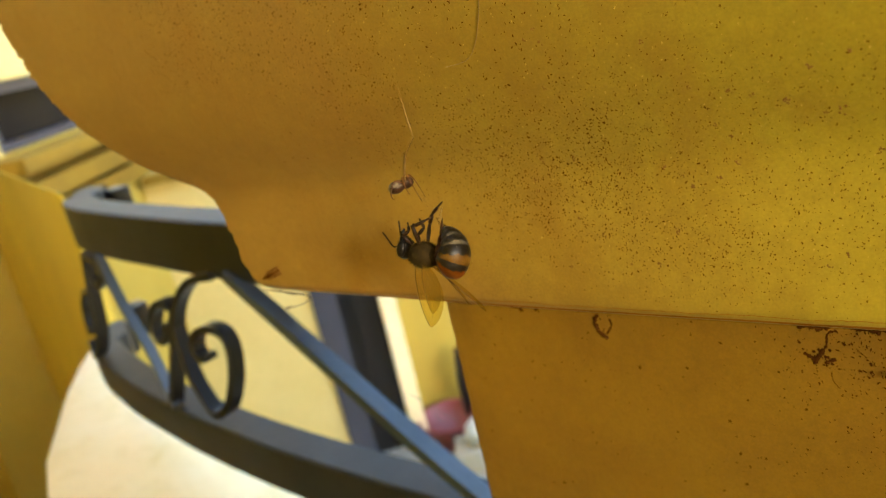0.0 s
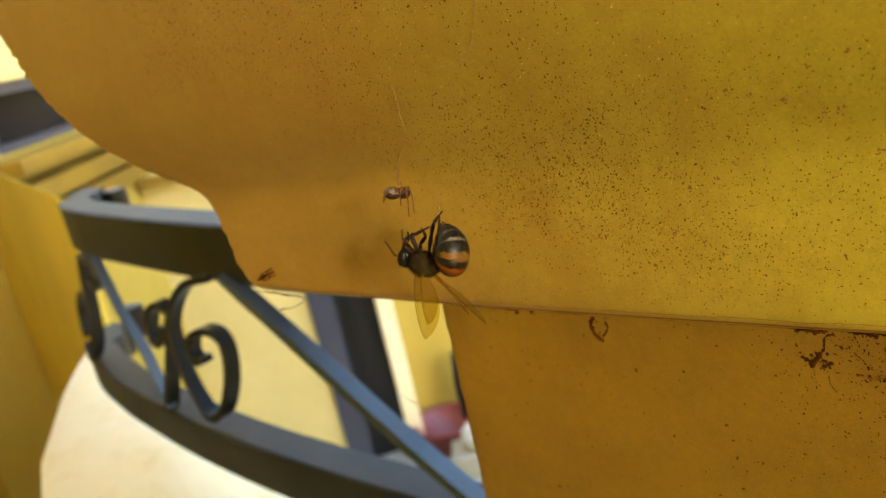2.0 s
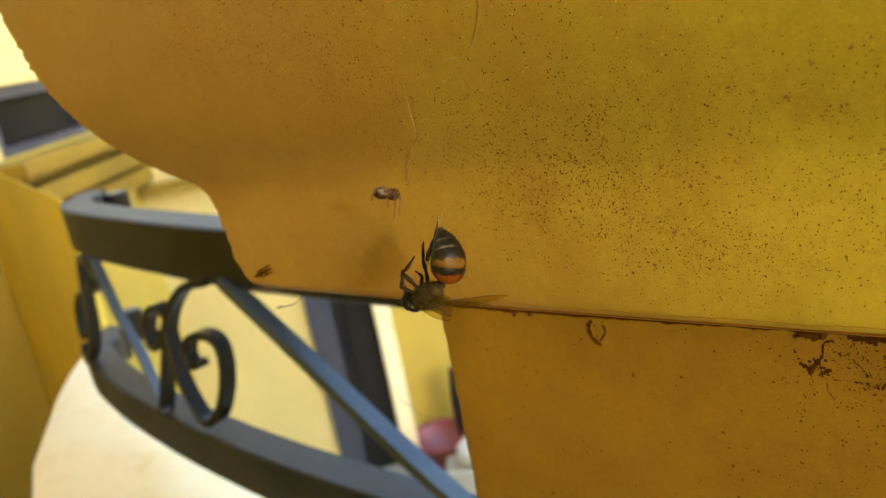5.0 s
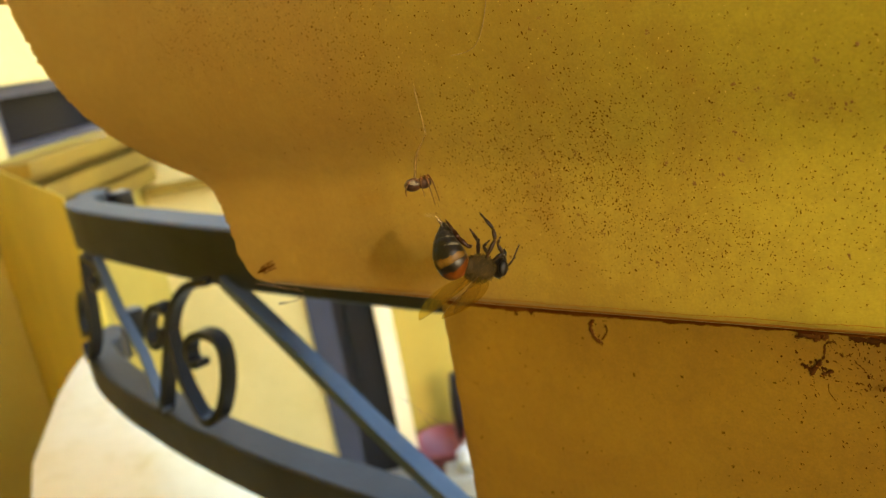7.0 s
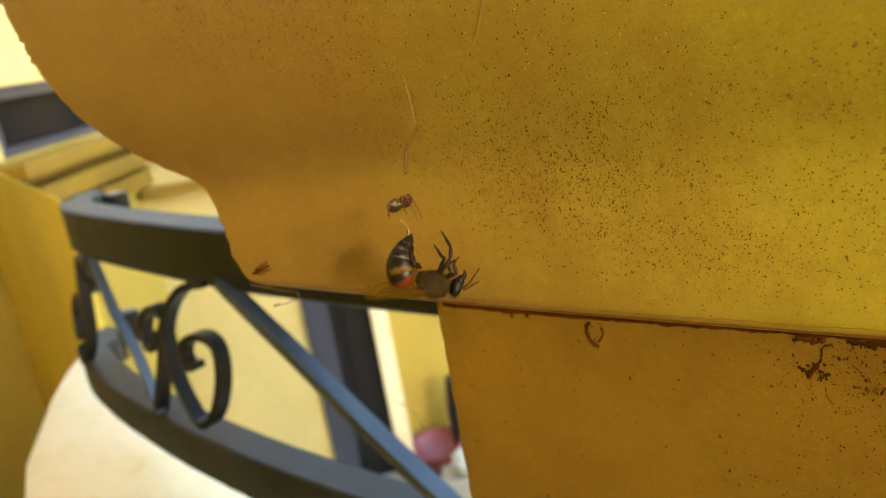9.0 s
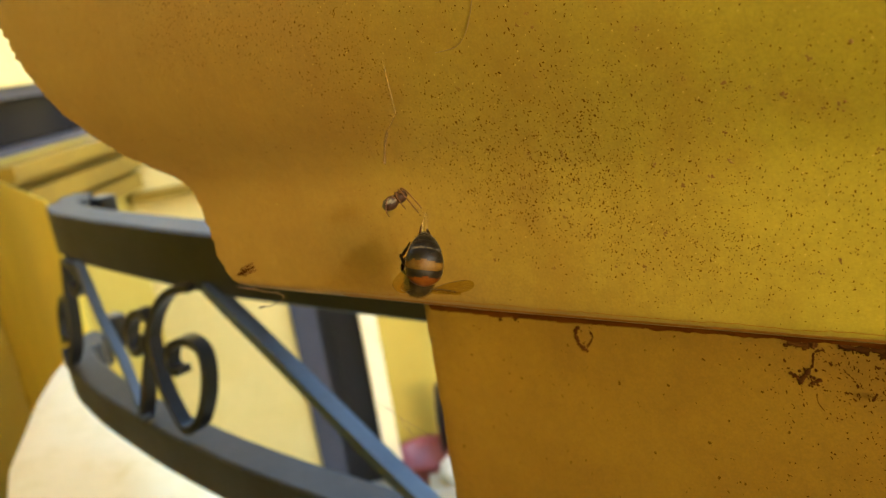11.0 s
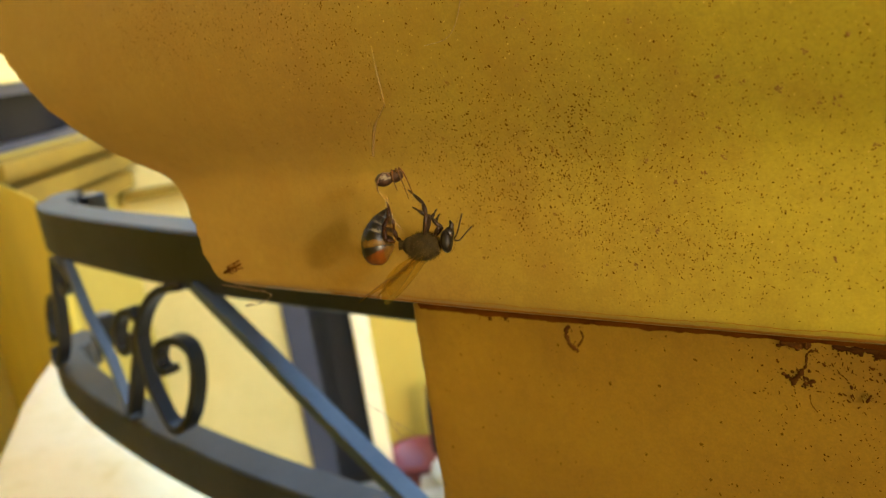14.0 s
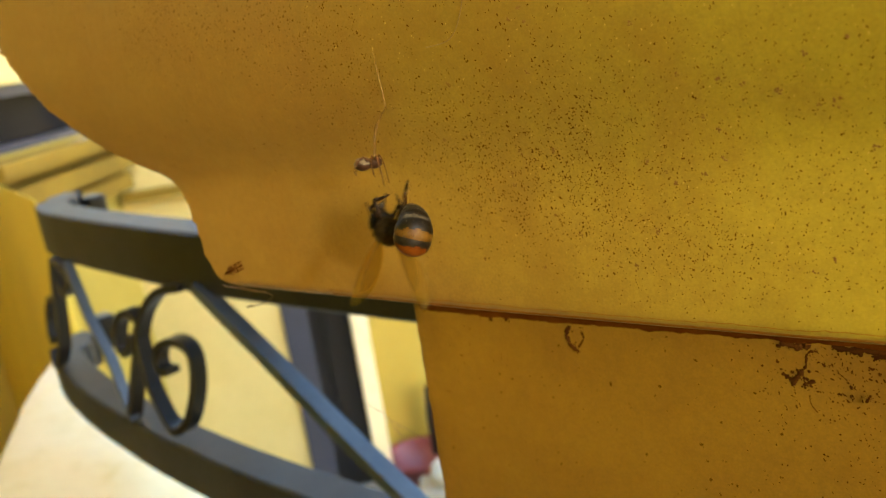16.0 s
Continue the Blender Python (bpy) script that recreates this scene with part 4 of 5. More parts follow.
for _ in range(190):
    v = Vector((abs(random.gauss(0, 1)), random.gauss(0, 1), random.gauss(0, 1))).normalized()
    p = mm(3.0 + 0.95 * v.x, 1.5 * v.y, -0.45 + 1.5 * v.z)
    d = (v + 0.4 * Vector((random.gauss(0, 1), random.gauss(0, 1), random.gauss(0, 1)))).normalized()
    s = d.orthogonal().normalized() * 0.02 * MM
    bm.faces.new([bm.verts.new(p - s), bm.verts.new(p + s), bm.verts.new(p + d * random.uniform(0.2, 0.4) * MM)])
tagged(part("face_hair", bm, BEE_TAWNY, head), kind="stuff")
# front and middle legs: joints from the hip to the claw
LEGS = (((1.5, 0.8, -1.2), (2.3, 1.6, -2.2), (1.5, 1.6, -3.3), (1.9, 1.3, -4.0), (2.2, 1.2, -4.4)),
        ((0.3, 1.0, -1.4), (0.9, 1.9, -3.8), (0.6, 1.7, -5.2), (-0.6, 1.2, -6.5), (-1.2, 1.0, -7.1)))
WIDTHS = ((0.23, 0.28, 0.24, 0.15, 0.07), (0.25, 0.31, 0.28, 0.18, 0.08), (0.24, 0.28, 0.36, 0.24, 0.07))


def limb(name, pts, w, mat, parent, label=""):
    """A jointed leg through its joints, swollen between them."""
    bm = bmesh.new()
    for j in range(len(pts) - 1):
        p, q = pts[j], pts[j + 1]
        tube(bm, [p, p.lerp(q, 0.12), p.lerp(q, 0.55), q], [0.6 * w[j] * MM, 0.85 * w[j] * MM, 0.5 * (w[j] + w[j + 1]) * 1.1 * MM, 0.7 * w[j + 1] * MM], 8)
    return part(name, bm, mat, parent, label)


for s in (-1, 1):
    for i, leg in enumerate(LEGS):
        k = 1.0 if s > 0 else (0.9, 0.72)[i]
        limb("leg", [Vector((x, y * s * (1.0 if s > 0 or not j else 1.2), z * (k if j > 1 else 1))) * MM for j, (x, y, z) in enumerate(leg)], WIDTHS[i], BEE_LEG, bee)
# the hind legs are wrapped to the abdomen and move with it
hind = []
for s, turn, over in ((1, 0.75, 1.2), (-1, 1.15, 0.5)):
    pts = [ring(v, -math.pi / 2 + s * turn * k, 0.22)[0] * MM for v, k in ((1.5, 0.6), (2.6, 1.0), (4.7, 1.0), (6.3, 0.8))]
    hind.append(limb("hind_leg", pts + [past(0.2, 0.5 * s, over)], WIDTHS[2], BEE_SHIN, abdomen, "thick red-brown hind leg"))


def blade(t):
    return (0.14 + 0.86 * math.sin(t ** 0.9 * math.pi * 0.90) ** 0.75) * (0.02 + 0.98 * (1 - t ** 9) ** 0.5)


def wing(name, root, tip_at, chord, s, lift):
    """A thin veined wing from its root to its tip; s is the side."""
    root, tip_at = Vector(root), Vector(tip_at)
    axis = tip_at - root
    length = axis.length
    axis.normalize()
    side = Vector((0.55, 0.85, 0)) if s > 0 else Vector((-0.58, 0.36, -0.40))
    across = (side - axis * axis.dot(side)).normalized()
    normal = axis.cross(across)

    def at(t, w, out=0.0):
        return (root + axis * length * t + across * chord * blade(t) * (w - 0.22) + normal * (lift * math.sin(3 * t + 5 * w) * 0.10 + out)) * MM

    bm = bmesh.new()
    grid_faces(bm, [[bm.verts.new(at(i / 24, w / 6)) for w in range(7)] for i in range(25)])
    ob = part(name, bm, WING, bee, "translucent amber wing")
    for w0, w1, t1, r in ((0.0, 0.02, 0.97, 0.034), (0.12, 0.10, 0.75, 0.012), (0.2, 0.42, 0.85, 0.009), (0.25, 0.72, 0.8, 0.008)):
        vb = bmesh.new()
        tube(vb, [at(t1 * i / 10, w0 + (w1 - w0) * i / 10, 0.02) for i in range(11)], r * MM, 5)
        part("vein", vb, BEE_SHIN if w0 == 0 else SPIDER_LEG, ob)
    return ob


# one pair of wings is swept back, the other hangs lower
WING_ROOTS = ((0.1, 1.4, 1.2), (-0.8, 1.3, 1.1), (0.1, -1.4, 1.2), (-0.8, -1.3, 1.1))
WING_TIPS = ((-8.2, 4.8, 5.0), (-6.0, 3.8, 4.9), (-5.9, -4.2, 7.2), (-5.0, -3.1, 6.0))
wings = []
for k, (root, end) in enumerate(zip(WING_ROOTS, WING_TIPS)):
    wings.append(wing(("forewing", "hindwing")[k % 2], root, end, (3.1, 2.1)[k % 2], (1, -1)[k // 2], (1.0, 0.6)[k % 2]))

# ---- the spider ----
spider = tagged(new("spider"), "small spider with a pale back hanging on its thread", "spider")
bm = bmesh.new()
ellipsoid(bm, mm(-0.60, 0, 0.18), mm(1.15, 0.90, 0.84), 18, 12, 0, 0.08)
for f in bm.faces:
    c = f.calc_center_median() / MM
    f.material_index = 1 if c.z < -0.12 + 0.15 * noise.noise(c * 2.5) or noise.noise(c * 2.2 + Vector((5, 1, 0))) > 0.08 else 0
part("abdomen", bm, [SPIDER_TAN, SPIDER_DARK], spider, "pale mottled abdomen with a dark underside")
bm = bmesh.new()
ellipsoid(bm, mm(0.80, 0, 0.12), mm(0.95, 0.80, 0.76), 14, 10, 0, 0.08)
ellipsoid(bm, mm(1.45, 0, -0.12), mm(0.28, 0.34, 0.26), 10, 8)
part("head", bm, SPIDER_DARK, spider, "dark brown head")
for s in (-1, 1):
    for x0, x1, l, drop in ((1.2, 1.9, 0.6, -2.6), (1.0, 1.3, 0.8, -2.9), (0.75, 0.4, 0.8, -1.5), (0.5, -1.6, 0.8, -1.0)):
        bm = bmesh.new()
        tube(bm, rounded([mm(x0, 0.4 * s, 0), mm(x0 + 0.45 * (x1 - x0), 1.0 * s * l, 0.9), mm(x1, 1.4 * s * l, -0.2), mm(x1 * 1.1, 1.3 * s * l, drop)], 3), [0.11 * MM] * 4 + [0.08 * MM] * 3 + [0.05 * MM] * 3, 5)
        part("leg", bm, SPIDER_LEG, spider)
bm = bmesh.new()
tube(bm, [mm(0, 0, 0.6), mm(0.1, 0.1, 4.0), mm(0.0, 0.0, 9.0)], 0.006 * MM, 4)
part("dragline", bm, SILK, spider)
for k, (x, z) in enumerate(((2.3, -4.2), (2.9, -3.6), (1.7, -4.4))):
    bm = bmesh.new()
    tube(bm, rounded([mm(0.7 + 0.2 * k, 0, -0.3), mm(1.4 + 0.2 * k, 0.1, -2.0), mm(x, 0.1 * k, z)], 3), 0.010 * MM, 4)
    part("dragline", bm, SILK, spider)


# ---- what moves ----
AXES = pose(0, 0, 0, 74.4, 9.73, 40.4).to_3x3()
IMAGE_RIGHT, UP, AWAY = AXES.col[0].copy(), AXES.col[1].copy(), -AXES.col[2]
HANG = 0.0768                             # the plane in which the threads hang


def frame_of(x, z, place):
    x = x.normalized()
    z = (z - x * z.dot(x)).normalized()
    y = z.cross(x)
    m = Matrix((x, y, z)).transposed().to_4x4()
    m.translation = place
    return m


def heading_of(heading):
    return math.cos(radians(heading)) * IMAGE_RIGHT + math.sin(radians(heading)) * AWAY


def body_pose(x, y, z, heading, pitch):
    """The bee hangs belly up, its thorax at a place, turned to a heading and pitched."""
    h = heading_of(heading)
    return frame_of(math.cos(radians(pitch)) * h + math.sin(radians(pitch)) * UP, -UP, (x, y, z))


def tail_pose(heading, pitch, back, rise, side, lean):
    """The abdomen on the body: millimetres behind, above and beside the thorax; it points up and leans to one side."""
    h = heading_of(heading)
    g = UP + 0.3 * h + math.tan(radians(lean - 17 * math.cos(radians(heading)))) * IMAGE_RIGHT
    return body_pose(0, 0, 0, heading, pitch).inverted() @ frame_of(g, -h, 0.001 * (-back * h + rise * UP + side * IMAGE_RIGHT))


def curl_pose(k, degrees):
    """How plate k of the abdomen turns when the tail beyond the second curls further by an angle."""
    m = Matrix.Identity(4)
    for j in range(2, k + 1):
        at = Matrix.Translation(spine(PLATES[j][0]) * MM)
        m = m @ at @ Matrix.Rotation(radians(degrees) / 4, 4, "Y") @ at.inverted()
    return m


def wing_pose(root, droop):
    """A wing turned about its root, lower by an angle."""
    at = Matrix.Translation(Vector(root) * MM)
    return at @ Matrix.Rotation(radians(droop), 4, "Y") @ at.inverted()


def spider_pose(x, z, lift):
    """The spider hangs with its head to one side, raised by an angle."""
    return frame_of(math.cos(radians(lift)) * IMAGE_RIGHT + math.sin(radians(lift)) * UP, UP, (x, HANG, z))


def motions():
    walk(bee, [
        (0, body_pose(-0.0749, 0.0757, 1.4218, 148, 11)),
        (0.1, body_pose(-0.0745, 0.0756, 1.4222, 150, 12)),
        (0.2, body_pose(-0.0752, 0.0749, 1.4216, 155, 12)),
        (0.3, body_pose(-0.0754, 0.0751, 1.4216, 152, 11)),
        (0.4, body_pose(-0.0763, 0.0772, 1.4209, 130, 13)),
        (0.5, body_pose(-0.0761, 0.0772, 1.4209, 128, 14)),
        (0.6, body_pose(-0.0740, 0.0752, 1.4209, 150, 9)),
        (0.7, body_pose(-0.0723, 0.0737, 1.4207, 165, -0)),
        (0.8, body_pose(-0.0724, 0.0736, 1.4203, 168, -4)),
        (0.9, body_pose(-0.0727, 0.0740, 1.4201, 163, -1)),
        (1, body_pose(-0.0719, 0.0743, 1.4200, 162, 0)),
        (1.1, body_pose(-0.0716, 0.0741, 1.4198, 165, -1)),
        (1.2, body_pose(-0.0731, 0.0737, 1.4195, 165, -2)),
        (1.3, body_pose(-0.0712, 0.0735, 1.4198, 168, -4)),
        (1.4, body_pose(-0.0710, 0.0724, 1.4206, 182, -10)),
        (1.5, body_pose(-0.0700, 0.0717, 1.4211, 194, -12)),
        (1.6, body_pose(-0.0688, 0.0726, 1.4210, 192, -11)),
        (1.7, body_pose(-0.0714, 0.0730, 1.4210, 178, -5)),
        (1.8, body_pose(-0.0741, 0.0750, 1.4208, 150, 6)),
        (1.9, body_pose(-0.0742, 0.0769, 1.4208, 128, 14)),
        (2, body_pose(-0.0742, 0.0757, 1.4206, 142, 11)),
        (2.1, body_pose(-0.0737, 0.0744, 1.4206, 158, 3)),
        (2.2, body_pose(-0.0704, 0.0731, 1.4210, 175, -2)),
        (2.3, body_pose(-0.0707, 0.0731, 1.4212, 178, -4)),
        (2.4, body_pose(-0.0715, 0.0735, 1.4209, 176, -4)),
        (2.5, body_pose(-0.0705, 0.0739, 1.4210, 168, -4)),
        (2.6, body_pose(-0.0721, 0.0736, 1.4206, 172, -5)),
        (2.7, body_pose(-0.0722, 0.0729, 1.4207, 176, -7)),
        (2.8, body_pose(-0.0696, 0.0738, 1.4211, 172, -5)),
        (2.9, body_pose(-0.0732, 0.0744, 1.4206, 156, 5)),
        (3, body_pose(-0.0740, 0.0751, 1.4200, 148, 6)),
        (3.1, body_pose(-0.0712, 0.0737, 1.4190, 165, -5)),
        (3.2, body_pose(-0.0714, 0.0730, 1.4177, 168, -10)),
        (3.3, body_pose(-0.0702, 0.0734, 1.4181, 170, -8)),
        (3.4, body_pose(-0.0712, 0.0733, 1.4183, 170, -10)),
        (3.5, body_pose(-0.0693, 0.0733, 1.4180, 174, -13)),
        (3.6, body_pose(-0.0705, 0.0728, 1.4179, 174, -20)),
        (3.7, body_pose(-0.0716, 0.0732, 1.4175, 172, -28)),
        (3.8, body_pose(-0.0698, 0.0729, 1.4176, 176, -33)),
        (3.9, body_pose(-0.0709, 0.0733, 1.4171, 178, -35)),
        (4, body_pose(-0.0719, 0.0729, 1.4179, 182, -34)),
        (4.1, body_pose(-0.0710, 0.0724, 1.4174, 190, -36)),
        (4.2, body_pose(-0.0709, 0.0721, 1.4167, 198, -38)),
        (4.55, body_pose(-0.0720, 0.0732, 1.4163, 182, -32)),
        (4.95, body_pose(-0.0734, 0.0745, 1.4158, 140, -25)),
        (5.4, body_pose(-0.0749, 0.0759, 1.4152, 95, -18)),
        (5.85, body_pose(-0.0764, 0.0774, 1.4147, 55, -10)),
        (6.3, body_pose(-0.0779, 0.0788, 1.4141, 18, -2)),
        (6.4, body_pose(-0.0709, 0.0804, 1.4165, 45, 1)),
        (6.5, body_pose(-0.0752, 0.0805, 1.4145, 42, 1)),
        (6.6, body_pose(-0.0766, 0.0794, 1.4144, 22, -1)),
        (6.7, body_pose(-0.0688, 0.0800, 1.4173, 32, -3)),
        (6.8, body_pose(-0.0738, 0.0799, 1.4153, 22, -11)),
        (6.9, body_pose(-0.0760, 0.0796, 1.4149, 22, -10)),
        (7, body_pose(-0.0691, 0.0802, 1.4173, 28, -5)),
        (7.1, body_pose(-0.0738, 0.0794, 1.4166, 10, -9)),
        (7.2, body_pose(-0.0779, 0.0780, 1.4141, 2, -12)),
        (7.3, body_pose(-0.0725, 0.0798, 1.4152, 38, -9)),
        (7.4, body_pose(-0.0723, 0.0799, 1.4157, 28, -9)),
        (7.5, body_pose(-0.0777, 0.0791, 1.4157, 2, -7)),
        (7.6, body_pose(-0.0738, 0.0790, 1.4167, -2, -2)),
        (7.7, body_pose(-0.0723, 0.0793, 1.4174, 2, 1)),
        (7.8, body_pose(-0.0777, 0.0792, 1.4163, 4, -1)),
        (7.9, body_pose(-0.0779, 0.0792, 1.4166, 2, -5)),
        (8, body_pose(-0.0727, 0.0783, 1.4173, -5, -7)),
        (8.1, body_pose(-0.0751, 0.0783, 1.4168, -8, -7)),
        (8.2, body_pose(-0.0712, 0.0786, 1.4162, -3, -8)),
        (8.3, body_pose(-0.0716, 0.0786, 1.4157, 2, -10)),
        (8.4, body_pose(-0.0776, 0.0793, 1.4155, 26, -11)),
        (8.5, body_pose(-0.0729, 0.0797, 1.4160, 20, -12)),
        (8.6, body_pose(-0.0723, 0.0794, 1.4166, 10, -13)),
        (8.7, body_pose(-0.0761, 0.0791, 1.4154, 18, -14)),
        (9.2, body_pose(-0.0759, 0.0791, 1.4151, 6, -16)),
        (9.7, body_pose(-0.0758, 0.0792, 1.4148, 28, -18)),
        (10.25, body_pose(-0.0756, 0.0792, 1.4145, 62, -19)),
        (10.8, body_pose(-0.0754, 0.0792, 1.4141, 82, -21)),
        (10.9, body_pose(-0.0746, 0.0788, 1.4150, 90, -19)),
        (11, body_pose(-0.0755, 0.0783, 1.4158, 98, -15)),
        (11.1, body_pose(-0.0753, 0.0776, 1.4163, 108, -10)),
        (11.2, body_pose(-0.0770, 0.0773, 1.4166, 116, -6)),
        (11.3, body_pose(-0.0764, 0.0774, 1.4169, 114, -6)),
        (11.4, body_pose(-0.0765, 0.0795, 1.4163, 68, -9)),
        (11.5, body_pose(-0.0743, 0.0781, 1.4178, -8, -12)),
        (11.6, body_pose(-0.0694, 0.0779, 1.4188, -20, -12)),
        (11.7, body_pose(-0.0701, 0.0782, 1.4187, -18, -11)),
        (11.8, body_pose(-0.0723, 0.0781, 1.4184, -14, -10)),
        (11.9, body_pose(-0.0718, 0.0789, 1.4184, -4, -9)),
        (12, body_pose(-0.0766, 0.0797, 1.4163, 66, -6)),
        (12.1, body_pose(-0.0779, 0.0770, 1.4168, 122, -7)),
        (12.2, body_pose(-0.0729, 0.0737, 1.4186, 165, -11)),
        (12.3, body_pose(-0.0727, 0.0736, 1.4184, 168, -11)),
        (12.4, body_pose(-0.0766, 0.0777, 1.4159, 110, -7)),
        (12.5, body_pose(-0.0756, 0.0802, 1.4154, 38, -3)),
        (12.6, body_pose(-0.0745, 0.0799, 1.4175, 6, -1)),
        (12.7, body_pose(-0.0729, 0.0793, 1.4188, 0, 2)),
        (12.8, body_pose(-0.0730, 0.0798, 1.4204, -4, 2)),
        (12.9, body_pose(-0.0733, 0.0792, 1.4208, -6, -1)),
        (13, body_pose(-0.0736, 0.0789, 1.4211, -8, -5)),
        (13.1, body_pose(-0.0733, 0.0787, 1.4213, -8, -5)),
        (13.2, body_pose(-0.0725, 0.0791, 1.4218, -8, -5)),
        (13.3, body_pose(-0.0724, 0.0790, 1.4209, -10, -7)),
        (13.4, body_pose(-0.0724, 0.0791, 1.4206, -10, -8)),
        (13.5, body_pose(-0.0727, 0.0791, 1.4208, -8, -6)),
        (13.6, body_pose(-0.0738, 0.0790, 1.4210, -10, -7)),
        (13.7, body_pose(-0.0717, 0.0788, 1.4203, -14, -10)),
        (13.8, body_pose(-0.0714, 0.0786, 1.4204, -15, -10)),
        (13.9, body_pose(-0.0720, 0.0790, 1.4207, -12, -4)),
        (14, body_pose(-0.0725, 0.0794, 1.4204, -8, 6)),
        (14.1, body_pose(-0.0721, 0.0795, 1.4201, -6, 11)),
        (14.2, body_pose(-0.0721, 0.0798, 1.4200, -5, 14)),
        (14.3, body_pose(-0.0724, 0.0799, 1.4200, -5, 17)),
        (14.4, body_pose(-0.0727, 0.0797, 1.4210, -6, 18)),
        (14.5, body_pose(-0.0721, 0.0793, 1.4216, -16, 14)),
        (14.6, body_pose(-0.0706, 0.0771, 1.4231, -46, 11)),
        (14.7, body_pose(-0.0704, 0.0758, 1.4235, -64, 15)),
        (14.8, body_pose(-0.0700, 0.0758, 1.4232, -59, 22)),
        (14.9, body_pose(-0.0704, 0.0766, 1.4236, -56, 24)),
        (15, body_pose(-0.0701, 0.0772, 1.4236, -51, 26)),
        (15.1, body_pose(-0.0703, 0.0769, 1.4245, -53, 26)),
        (15.2, body_pose(-0.0704, 0.0766, 1.4247, -55, 26)),
        (15.3, body_pose(-0.0703, 0.0767, 1.4247, -52, 23)),
        (15.4, body_pose(-0.0701, 0.0775, 1.4239, -38, 17)),
        (15.5, body_pose(-0.0725, 0.0782, 1.4237, -30, 11)),
        (15.6, body_pose(-0.0732, 0.0789, 1.4241, -25, 9)),
        (15.7, body_pose(-0.0734, 0.0794, 1.4238, -18, 11)),
        (15.8, body_pose(-0.0747, 0.0796, 1.4221, -2, 19)),
        (15.9, body_pose(-0.0756, 0.0824, 1.4222, 75, 24)),
        (16, body_pose(-0.0772, 0.0779, 1.4228, 115, 20)),
    ])
